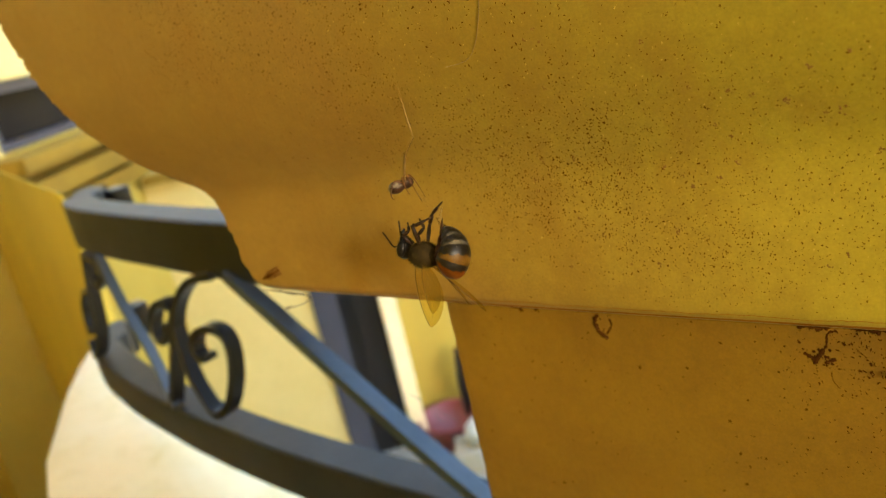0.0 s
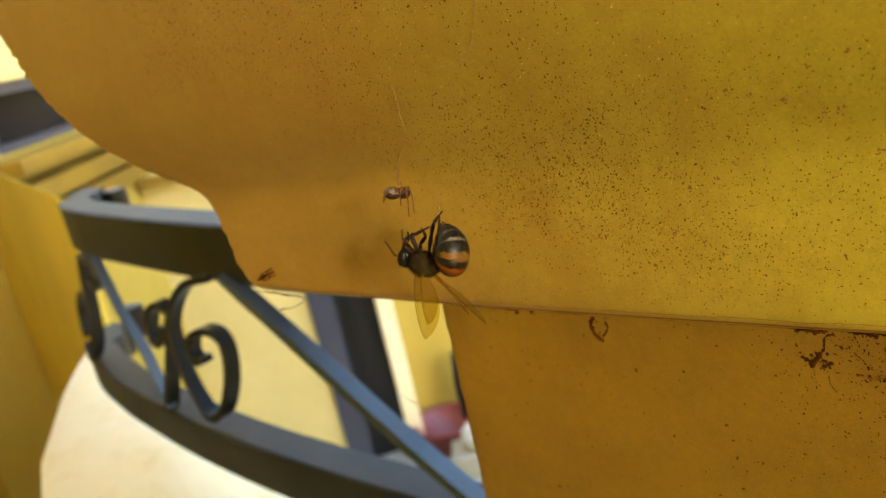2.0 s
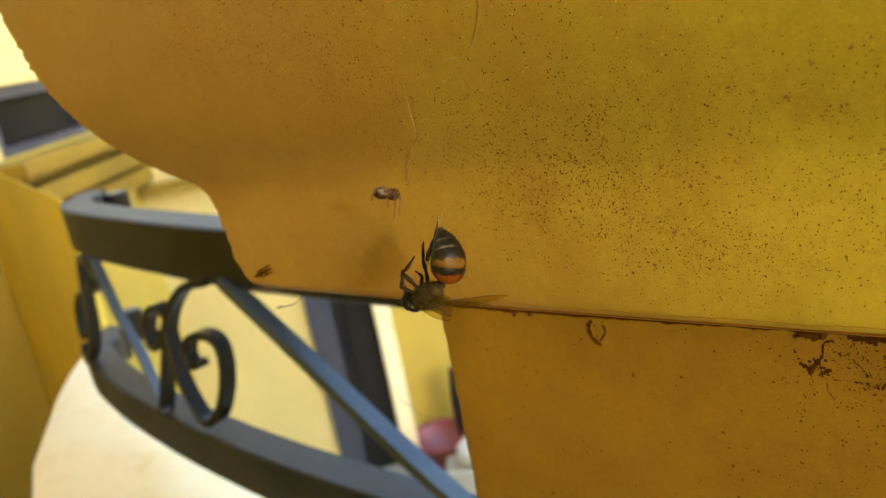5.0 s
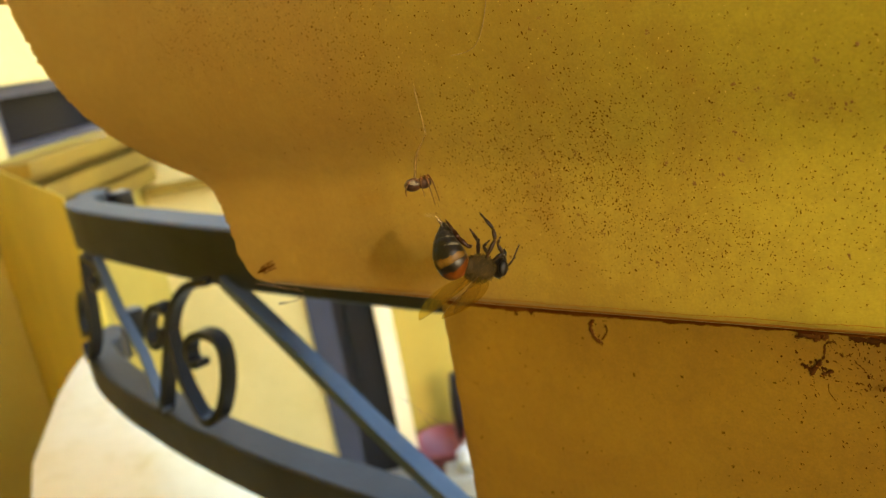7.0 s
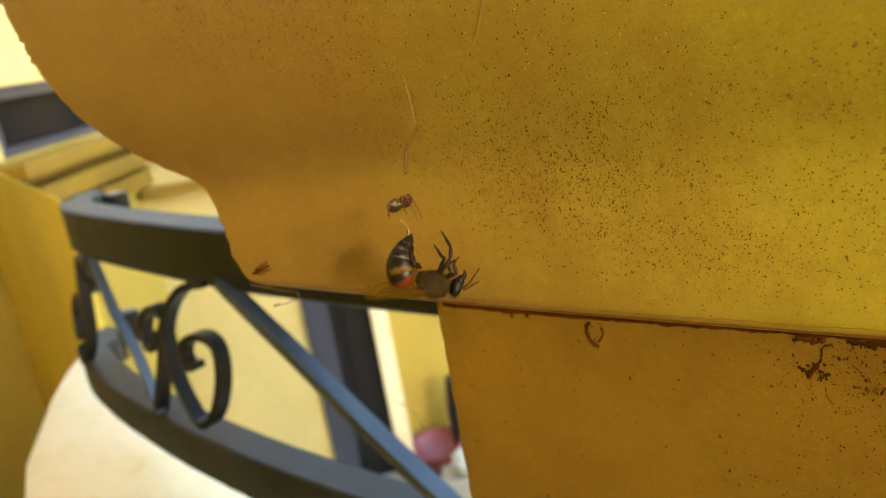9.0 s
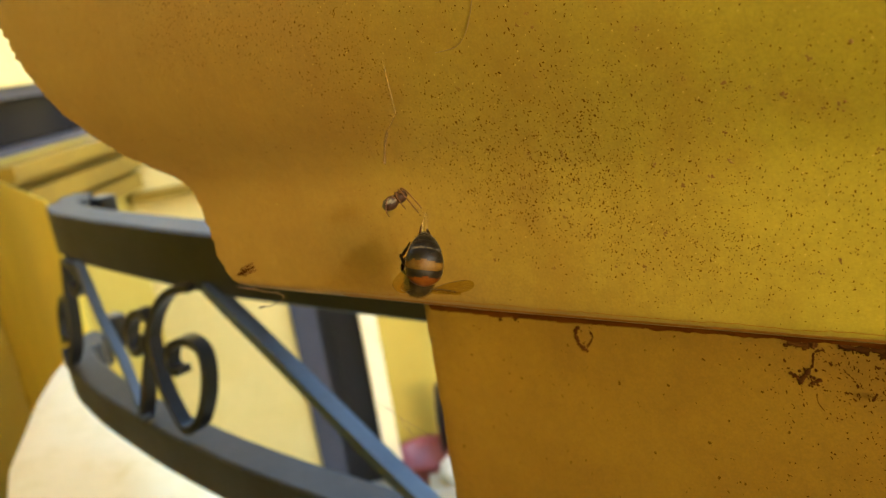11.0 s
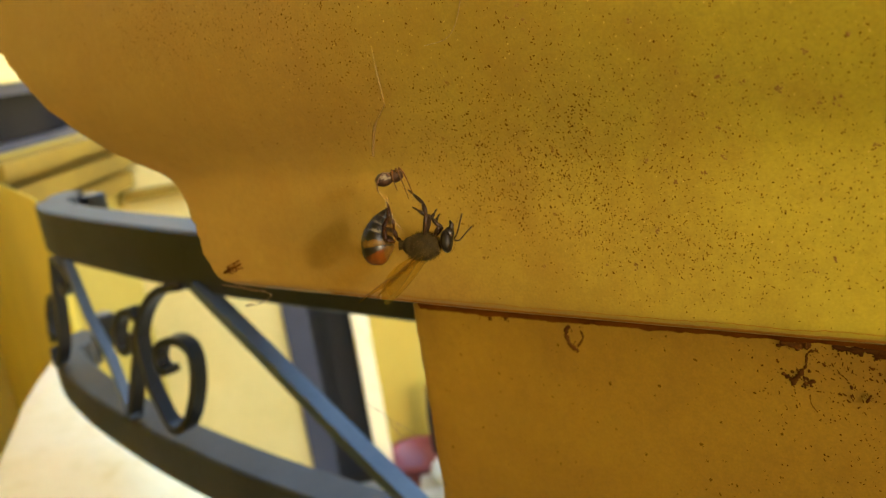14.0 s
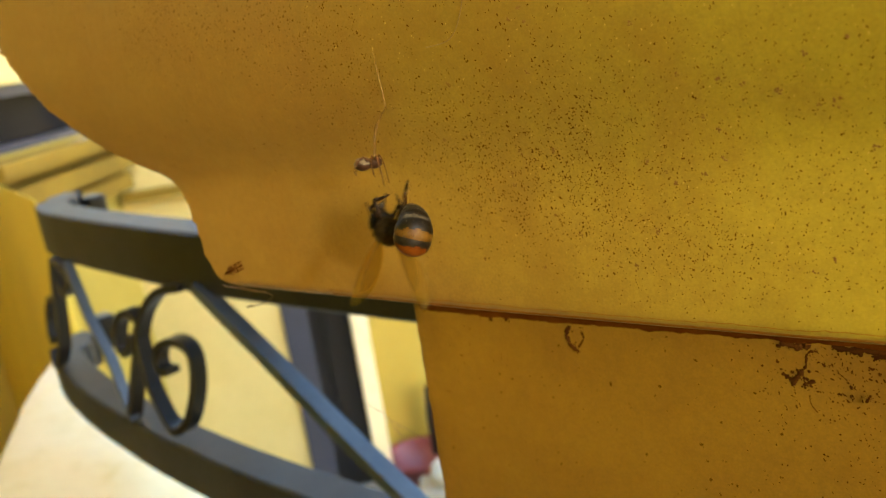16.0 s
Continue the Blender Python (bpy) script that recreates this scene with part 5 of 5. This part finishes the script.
    walk(abdomen, [
        (0, tail_pose(148, 11, 4.7, 0.9, 0.0, 0)),
        (0.1, tail_pose(150, 12, 4.9, 0.6, -0.0, -0)),
        (0.2, tail_pose(155, 12, 5.2, 1.2, -0.0, -2)),
        (0.3, tail_pose(152, 11, 5.4, 1.3, -0.0, -2)),
        (0.4, tail_pose(130, 13, 5.5, 0.9, -0.0, -0)),
        (0.5, tail_pose(128, 14, 5.5, 0.8, 0.5, -0)),
        (0.6, tail_pose(150, 9, 5.3, 1.7, -0.0, -3)),
        (0.7, tail_pose(165, -0, 4.8, 3.3, -0.0, -7)),
        (0.8, tail_pose(168, -4, 4.5, 3.6, -0.0, -8)),
        (0.9, tail_pose(163, -1, 4.4, 3.0, -0.0, -7)),
        (1, tail_pose(162, 0, 4.1, 3.0, -0.0, -7)),
        (1.1, tail_pose(165, -1, 4.0, 3.4, -0.0, -8)),
        (1.2, tail_pose(165, -2, 4.3, 3.6, -0.0, -9)),
        (1.3, tail_pose(168, -4, 4.6, 3.9, -0.0, -10)),
        (1.4, tail_pose(182, -10, 4.8, 3.7, -0.0, -12)),
        (1.5, tail_pose(194, -12, 4.7, 4.0, -0.0, -12)),
        (1.6, tail_pose(192, -11, 4.4, 3.5, -0.0, -12)),
        (1.7, tail_pose(178, -5, 4.5, 3.3, -0.0, -9)),
        (1.8, tail_pose(150, 6, 4.9, 2.5, -0.0, -4)),
        (1.9, tail_pose(128, 14, 5.0, 2.4, -0.0, -2)),
        (2, tail_pose(142, 11, 4.7, 2.5, 0.0, -3)),
        (2.1, tail_pose(158, 3, 4.5, 2.9, -0.0, -6)),
        (2.2, tail_pose(175, -2, 4.4, 3.9, -0.0, -8)),
        (2.3, tail_pose(178, -4, 4.2, 3.7, -0.0, -8)),
        (2.4, tail_pose(176, -4, 4.0, 3.2, -0.0, -6)),
        (2.5, tail_pose(168, -4, 4.1, 3.0, -0.0, -5)),
        (2.6, tail_pose(172, -5, 4.3, 3.1, -0.0, -5)),
        (2.7, tail_pose(176, -7, 4.3, 3.5, -0.0, -6)),
        (2.8, tail_pose(172, -5, 4.2, 3.5, -0.0, -5)),
        (2.9, tail_pose(156, 5, 4.6, 2.8, -0.0, -3)),
        (3, tail_pose(148, 6, 4.6, 2.8, -0.0, -4)),
        (3.1, tail_pose(165, -5, 4.3, 4.5, -0.0, -8)),
        (3.2, tail_pose(168, -10, 4.0, 5.6, -0.0, -10)),
        (3.3, tail_pose(170, -8, 3.7, 5.4, -0.0, -10)),
        (3.4, tail_pose(170, -10, 3.6, 5.2, -0.0, -10)),
        (3.5, tail_pose(174, -13, 3.7, 5.8, -0.3, -10)),
        (3.6, tail_pose(174, -20, 3.9, 5.4, -0.0, -10)),
        (3.7, tail_pose(172, -28, 3.9, 5.0, -0.0, -12)),
        (3.8, tail_pose(176, -33, 3.7, 5.5, -0.0, -15)),
        (3.9, tail_pose(178, -35, 3.5, 5.9, -0.6, -20)),
        (4, tail_pose(182, -34, 3.4, 5.2, -0.0, -22)),
        (4.1, tail_pose(190, -36, 3.4, 6.1, -0.1, -21)),
        (4.2, tail_pose(198, -38, 3.4, 6.1, -0.0, -16)),
        (4.55, tail_pose(182, -32, 3.6, 6.0, -0.0, -14)),
        (4.95, tail_pose(140, -25, 3.8, 5.9, -0.0, -10)),
        (5.4, tail_pose(95, -18, 4.1, 5.7, -0.0, -7)),
        (5.85, tail_pose(55, -10, 4.3, 5.5, -0.0, -3)),
        (6.3, tail_pose(18, -2, 4.5, 5.4, -0.0, 0)),
        (6.4, tail_pose(45, 1, 4.6, 2.7, -0.0, -7)),
        (6.5, tail_pose(42, 1, 4.7, 2.8, 0.0, -7)),
        (6.6, tail_pose(22, -1, 4.5, 3.7, -0.0, -1)),
        (6.7, tail_pose(32, -3, 4.5, 2.5, -0.0, -6)),
        (6.8, tail_pose(22, -11, 4.6, 3.3, -0.0, 0)),
        (6.9, tail_pose(22, -10, 4.6, 3.5, -0.0, 0)),
        (7, tail_pose(28, -5, 4.7, 2.7, -0.0, -9)),
        (7.1, tail_pose(10, -9, 4.6, 3.0, -0.0, 7)),
        (7.2, tail_pose(2, -12, 4.4, 4.9, -0.0, 11)),
        (7.3, tail_pose(38, -9, 4.4, 3.7, -0.0, -1)),
        (7.4, tail_pose(28, -9, 4.6, 3.6, -0.0, 2)),
        (7.5, tail_pose(2, -7, 4.7, 2.7, -0.0, 14)),
        (7.6, tail_pose(-2, -2, 4.8, 2.6, -0.0, 17)),
        (7.7, tail_pose(2, 1, 4.9, 2.3, -0.0, 16)),
        (7.8, tail_pose(4, -1, 4.8, 2.9, -0.0, 20)),
        (7.9, tail_pose(2, -5, 4.7, 2.7, -0.0, 20)),
        (8, tail_pose(-5, -7, 4.5, 2.9, -0.0, 15)),
        (8.1, tail_pose(-8, -7, 4.6, 3.4, -0.0, 18)),
        (8.2, tail_pose(-3, -8, 4.6, 3.4, -0.0, 14)),
        (8.3, tail_pose(2, -10, 4.4, 3.7, -0.0, 8)),
        (8.4, tail_pose(26, -11, 4.2, 3.0, -0.0, 4)),
        (8.5, tail_pose(20, -12, 4.4, 2.9, -0.0, -0)),
        (8.6, tail_pose(10, -13, 4.5, 2.8, -0.0, 6)),
        (8.7, tail_pose(18, -14, 4.3, 3.2, 0.0, 9)),
        (9.2, tail_pose(6, -16, 4.4, 3.5, -0.0, 7)),
        (9.7, tail_pose(28, -18, 4.5, 3.7, -0.1, 5)),
        (10.25, tail_pose(62, -19, 4.5, 4.0, -0.1, 3)),
        (10.8, tail_pose(82, -21, 4.6, 4.3, -0.2, 1)),
        (10.9, tail_pose(90, -19, 4.6, 4.1, 0.0, 1)),
        (11, tail_pose(98, -15, 4.6, 3.8, 0.1, 1)),
        (11.1, tail_pose(108, -10, 4.6, 4.4, 0.0, -2)),
        (11.2, tail_pose(116, -6, 4.6, 3.6, 0.1, -5)),
        (11.3, tail_pose(114, -6, 4.6, 3.7, 0.1, -5)),
        (11.4, tail_pose(68, -9, 4.7, 3.8, 0.3, -1)),
        (11.5, tail_pose(-8, -12, 5.0, 4.1, -0.0, 12)),
        (11.6, tail_pose(-20, -12, 5.4, 3.2, -0.1, 15)),
        (11.7, tail_pose(-18, -11, 5.5, 3.2, -0.3, 15)),
        (11.8, tail_pose(-14, -10, 5.3, 3.3, -0.0, 14)),
        (11.9, tail_pose(-4, -9, 5.0, 2.9, -0.0, 10)),
        (12, tail_pose(66, -6, 4.8, 3.5, 0.2, 1)),
        (12.1, tail_pose(122, -7, 4.7, 3.3, -0.0, -10)),
        (12.2, tail_pose(165, -11, 4.3, 4.0, -0.0, -18)),
        (12.3, tail_pose(168, -11, 4.2, 3.9, -0.0, -18)),
        (12.4, tail_pose(110, -7, 4.5, 3.8, -0.1, -6)),
        (12.5, tail_pose(38, -3, 4.9, 3.6, 0.0, 7)),
        (12.6, tail_pose(6, -1, 5.2, 2.2, -0.0, 21)),
        (12.7, tail_pose(0, 2, 5.4, 2.7, -0.0, 20)),
        (12.8, tail_pose(-4, 2, 5.4, 1.0, -0.0, 15)),
        (12.9, tail_pose(-6, -1, 5.3, 1.8, -0.0, 12)),
        (13, tail_pose(-8, -5, 5.1, 1.9, -0.0, 10)),
        (13.1, tail_pose(-8, -5, 5.0, 2.2, -0.0, 10)),
        (13.2, tail_pose(-8, -5, 5.3, 1.7, -0.0, 9)),
        (13.3, tail_pose(-10, -7, 5.5, 1.8, -0.0, 9)),
        (13.4, tail_pose(-10, -8, 5.5, 1.6, -0.0, 9)),
        (13.5, tail_pose(-8, -6, 5.5, 2.2, -0.0, 8)),
        (13.6, tail_pose(-10, -7, 5.5, 1.8, -0.0, 9)),
        (13.7, tail_pose(-14, -10, 5.6, 2.3, -0.3, 10)),
        (13.8, tail_pose(-15, -10, 5.6, 2.1, -0.1, 10)),
        (13.9, tail_pose(-12, -4, 5.6, 1.5, -0.0, 12)),
        (14, tail_pose(-8, 6, 5.6, 1.6, -0.2, 13)),
        (14.1, tail_pose(-6, 11, 5.6, 1.8, -0.2, 13)),
        (14.2, tail_pose(-5, 14, 5.6, 1.7, -0.5, 12)),
        (14.3, tail_pose(-5, 17, 5.6, 1.7, -0.6, 10)),
        (14.4, tail_pose(-6, 18, 5.6, 1.1, -0.2, 8)),
        (14.5, tail_pose(-16, 14, 5.6, 0.8, -0.7, 6)),
        (14.6, tail_pose(-46, 11, 5.3, 0.8, -1.4, 4)),
        (14.7, tail_pose(-64, 15, 5.1, 1.0, -1.4, 3)),
        (14.8, tail_pose(-59, 22, 5.3, 1.0, -1.4, 3)),
        (14.9, tail_pose(-56, 24, 5.6, 0.6, -1.9, 2)),
        (15, tail_pose(-51, 26, 5.6, 0.3, -2.0, 2)),
        (15.1, tail_pose(-53, 26, 5.6, -0.1, -1.7, 2)),
        (15.2, tail_pose(-55, 26, 5.6, -0.2, -1.5, 2)),
        (15.3, tail_pose(-52, 23, 5.6, -0.2, -1.2, 3)),
        (15.4, tail_pose(-38, 17, 5.6, 0.1, -0.5, 4)),
        (15.5, tail_pose(-30, 11, 5.6, 0.2, -0.6, 4)),
        (15.6, tail_pose(-25, 9, 5.6, -0.5, -0.6, 5)),
        (15.7, tail_pose(-18, 11, 5.4, -0.5, -0.4, 6)),
        (15.8, tail_pose(-2, 19, 5.2, 0.5, -0.0, 7)),
        (15.9, tail_pose(75, 24, 5.4, -0.3, -0.2, 3)),
        (16, tail_pose(115, 20, 5.2, 0.8, 1.2, 1)),
    ])
    walk(spider, [
        (0, spider_pose(-0.0772, 1.4313, 25)),
        (0.1, spider_pose(-0.0779, 1.4317, 20)),
        (0.2, spider_pose(-0.0782, 1.4316, 22)),
        (0.3, spider_pose(-0.0776, 1.4326, 15)),
        (0.4, spider_pose(-0.0782, 1.4323, 5)),
        (0.5, spider_pose(-0.0783, 1.4322, 5)),
        (0.6, spider_pose(-0.0789, 1.4315, 0)),
        (0.7, spider_pose(-0.0778, 1.4295, 35)),
        (0.8, spider_pose(-0.0781, 1.4324, 10)),
        (0.9, spider_pose(-0.0785, 1.4314, 10)),
        (1, spider_pose(-0.0776, 1.4307, 12)),
        (1.1, spider_pose(-0.0777, 1.4304, 10)),
        (1.2, spider_pose(-0.0771, 1.4282, 45)),
        (1.3, spider_pose(-0.0756, 1.4304, 30)),
        (1.4, spider_pose(-0.0775, 1.4310, 8)),
        (1.5, spider_pose(-0.0782, 1.4314, 8)),
        (1.6, spider_pose(-0.0773, 1.4308, 0)),
        (1.7, spider_pose(-0.0769, 1.4284, 25)),
        (1.8, spider_pose(-0.0765, 1.4303, 10)),
        (1.9, spider_pose(-0.0759, 1.4308, 5)),
        (2, spider_pose(-0.0774, 1.4302, 0)),
        (2.1, spider_pose(-0.0777, 1.4302, 0)),
        (2.2, spider_pose(-0.0758, 1.4304, -5)),
        (2.3, spider_pose(-0.0758, 1.4287, 40)),
        (2.4, spider_pose(-0.0772, 1.4298, 15)),
        (2.5, spider_pose(-0.0757, 1.4301, 5)),
        (2.6, spider_pose(-0.0782, 1.4300, 8)),
        (2.7, spider_pose(-0.0790, 1.4300, 5)),
        (2.8, spider_pose(-0.0768, 1.4305, 0)),
        (2.9, spider_pose(-0.0780, 1.4303, -3)),
        (3, spider_pose(-0.0773, 1.4294, -5)),
        (3.1, spider_pose(-0.0778, 1.4294, 5)),
        (3.2, spider_pose(-0.0777, 1.4291, 0)),
        (3.3, spider_pose(-0.0764, 1.4295, 0)),
        (3.4, spider_pose(-0.0766, 1.4292, 5)),
        (3.5, spider_pose(-0.0768, 1.4293, -3)),
        (3.6, spider_pose(-0.0776, 1.4282, 5)),
        (3.7, spider_pose(-0.0777, 1.4271, 25)),
        (3.8, spider_pose(-0.0760, 1.4291, 12)),
        (3.9, spider_pose(-0.0776, 1.4295, 8)),
        (4, spider_pose(-0.0782, 1.4299, 0)),
        (4.1, spider_pose(-0.0788, 1.4303, 0)),
        (4.2, spider_pose(-0.0794, 1.4292, -8)),
        (6.3, spider_pose(-0.0799, 1.4303, 0)),
        (6.4, spider_pose(-0.0758, 1.4307, 8)),
        (6.5, spider_pose(-0.0784, 1.4298, -5)),
        (6.6, spider_pose(-0.0780, 1.4292, -5)),
        (6.7, spider_pose(-0.0740, 1.4304, 0)),
        (6.8, spider_pose(-0.0772, 1.4296, 0)),
        (6.9, spider_pose(-0.0784, 1.4285, 20)),
        (7, spider_pose(-0.0743, 1.4299, 15)),
        (7.1, spider_pose(-0.0764, 1.4301, 5)),
        (7.2, spider_pose(-0.0784, 1.4292, 0)),
        (7.3, spider_pose(-0.0755, 1.4294, 0)),
        (7.4, spider_pose(-0.0755, 1.4302, 0)),
        (7.5, spider_pose(-0.0785, 1.4297, 8)),
        (7.6, spider_pose(-0.0759, 1.4290, 10)),
        (7.7, spider_pose(-0.0754, 1.4288, 15)),
        (7.8, spider_pose(-0.0796, 1.4294, 10)),
        (7.9, spider_pose(-0.0799, 1.4295, 5)),
        (8, spider_pose(-0.0760, 1.4286, 8)),
        (8.1, spider_pose(-0.0765, 1.4287, 15)),
        (8.2, spider_pose(-0.0747, 1.4271, 18)),
        (8.3, spider_pose(-0.0751, 1.4268, 20)),
        (8.4, spider_pose(-0.0788, 1.4271, 20)),
        (8.5, spider_pose(-0.0759, 1.4275, 35)),
        (8.6, spider_pose(-0.0749, 1.4279, 30)),
        (8.7, spider_pose(-0.0775, 1.4274, 20)),
        (10.8, spider_pose(-0.0752, 1.4269, 50)),
        (10.9, spider_pose(-0.0748, 1.4271, 50)),
        (11, spider_pose(-0.0758, 1.4276, 38)),
        (11.1, spider_pose(-0.0762, 1.4279, 25)),
        (11.2, spider_pose(-0.0765, 1.4276, 35)),
        (11.3, spider_pose(-0.0764, 1.4285, 60)),
        (11.4, spider_pose(-0.0774, 1.4291, 15)),
        (11.5, spider_pose(-0.0776, 1.4291, 30)),
        (11.6, spider_pose(-0.0747, 1.4296, 20)),
        (11.7, spider_pose(-0.0764, 1.4310, 15)),
        (11.8, spider_pose(-0.0773, 1.4313, 0)),
        (11.9, spider_pose(-0.0760, 1.4311, 5)),
        (12, spider_pose(-0.0766, 1.4299, 35)),
        (12.1, spider_pose(-0.0766, 1.4308, 25)),
        (12.2, spider_pose(-0.0763, 1.4315, 5)),
        (12.3, spider_pose(-0.0765, 1.4314, -5)),
        (12.4, spider_pose(-0.0778, 1.4313, -5)),
        (12.5, spider_pose(-0.0777, 1.4313, -10)),
        (12.6, spider_pose(-0.0764, 1.4301, 20)),
        (12.7, spider_pose(-0.0748, 1.4304, 15)),
        (12.8, spider_pose(-0.0759, 1.4309, 0)),
        (12.9, spider_pose(-0.0758, 1.4308, 0)),
        (13, spider_pose(-0.0766, 1.4307, -15)),
        (13.1, spider_pose(-0.0764, 1.4312, 5)),
        (13.2, spider_pose(-0.0762, 1.4314, 5)),
        (13.3, spider_pose(-0.0763, 1.4298, 0)),
        (13.4, spider_pose(-0.0757, 1.4283, 40)),
        (13.5, spider_pose(-0.0755, 1.4305, 75)),
        (13.6, spider_pose(-0.0773, 1.4310, 30)),
        (13.7, spider_pose(-0.0765, 1.4294, 30)),
        (13.8, spider_pose(-0.0739, 1.4291, 50)),
        (13.9, spider_pose(-0.0737, 1.4305, 30)),
        (14, spider_pose(-0.0741, 1.4300, 20)),
        (14.1, spider_pose(-0.0752, 1.4295, 20)),
        (14.2, spider_pose(-0.0744, 1.4296, 30)),
        (14.3, spider_pose(-0.0741, 1.4295, 30)),
        (14.4, spider_pose(-0.0753, 1.4298, 30)),
        (14.5, spider_pose(-0.0755, 1.4293, 25)),
        (14.6, spider_pose(-0.0748, 1.4296, 60)),
        (14.7, spider_pose(-0.0726, 1.4303, 85)),
        (14.8, spider_pose(-0.0744, 1.4305, 40)),
        (14.9, spider_pose(-0.0750, 1.4302, 25)),
        (15, spider_pose(-0.0749, 1.4299, 30)),
        (15.1, spider_pose(-0.0750, 1.4295, 30)),
        (15.2, spider_pose(-0.0744, 1.4310, 70)),
        (15.3, spider_pose(-0.0745, 1.4317, 70)),
        (15.4, spider_pose(-0.0746, 1.4314, 45)),
        (15.5, spider_pose(-0.0765, 1.4316, 30)),
        (15.6, spider_pose(-0.0758, 1.4320, 40)),
        (15.7, spider_pose(-0.0764, 1.4324, 30)),
        (15.8, spider_pose(-0.0763, 1.4314, 25)),
        (15.9, spider_pose(-0.0759, 1.4314, 25)),
        (16, spider_pose(-0.0777, 1.4321, 12)),
    ])
    walk(thread, [(t, pose(x, 0.0768, z)) for t, x, z in ((0, -0.0735, 1.4377), (2, -0.0736, 1.4377), (4.2, -0.0728, 1.4372), (7, -0.0718, 1.4364), (8.7, -0.0722, 1.4374), (11.5, -0.0737, 1.4390), (14, -0.0733, 1.4392), (16, -0.0734, 1.4392))])
    curls = ((0, 5), (1.4, 0), (2.4, 0), (3.0, -10), (3.2, -40), (3.8, -45), (4.2, -25), (6.3, -52), (7.2, -55), (7.6, -68), (8.3, -66), (8.7, -42), (10.8, -22), (11.4, -10), (11.6, 4),
             (12.0, -38), (12.6, -45), (12.9, 5), (13.1, 0), (13.4, -32), (14.4, -42), (14.6, -12), (15.4, 4), (16, 8))
    for k in range(2, len(plates)):
        walk(plates[k], [(t, curl_pose(k, c)) for t, c in curls])
    for ob in silk:
        walk(ob, [(t, curl_pose(5, c)) for t, c in curls])
    for ob in hind:
        walk(ob, [(t, curl_pose(3, c)) for t, c in curls])
    droops = ((0, 10, 8), (1.0, 8, 6), (2.0, 12, 10), (3.0, 8, 5), (3.3, -12, -20), (3.5, -21, -8), (4.0, -13, -12), (4.2, -12, -14), (6.3, -2, -14), (6.5, 0, -12), (7.0, 10, 0), (7.5, 0, 0), (8.0, 0, 0),
              (8.5, -14, -16), (8.7, -16, -20), (10.8, -20, -38), (11.5, -22, -42), (12.0, -10, -25), (12.5, 0, -10), (13.0, 13, 2), (13.5, 0, -10), (14.5, 15, 6), (15.0, 8, 4), (15.5, 14, 8), (15.7, 25, 16), (15.9, 35, 30), (16, 38, 34))
    for k, ob in enumerate(wings):
        walk(ob, [(row[0], wing_pose(WING_ROOTS[k], row[1 + k // 2])) for row in droops])


motions()
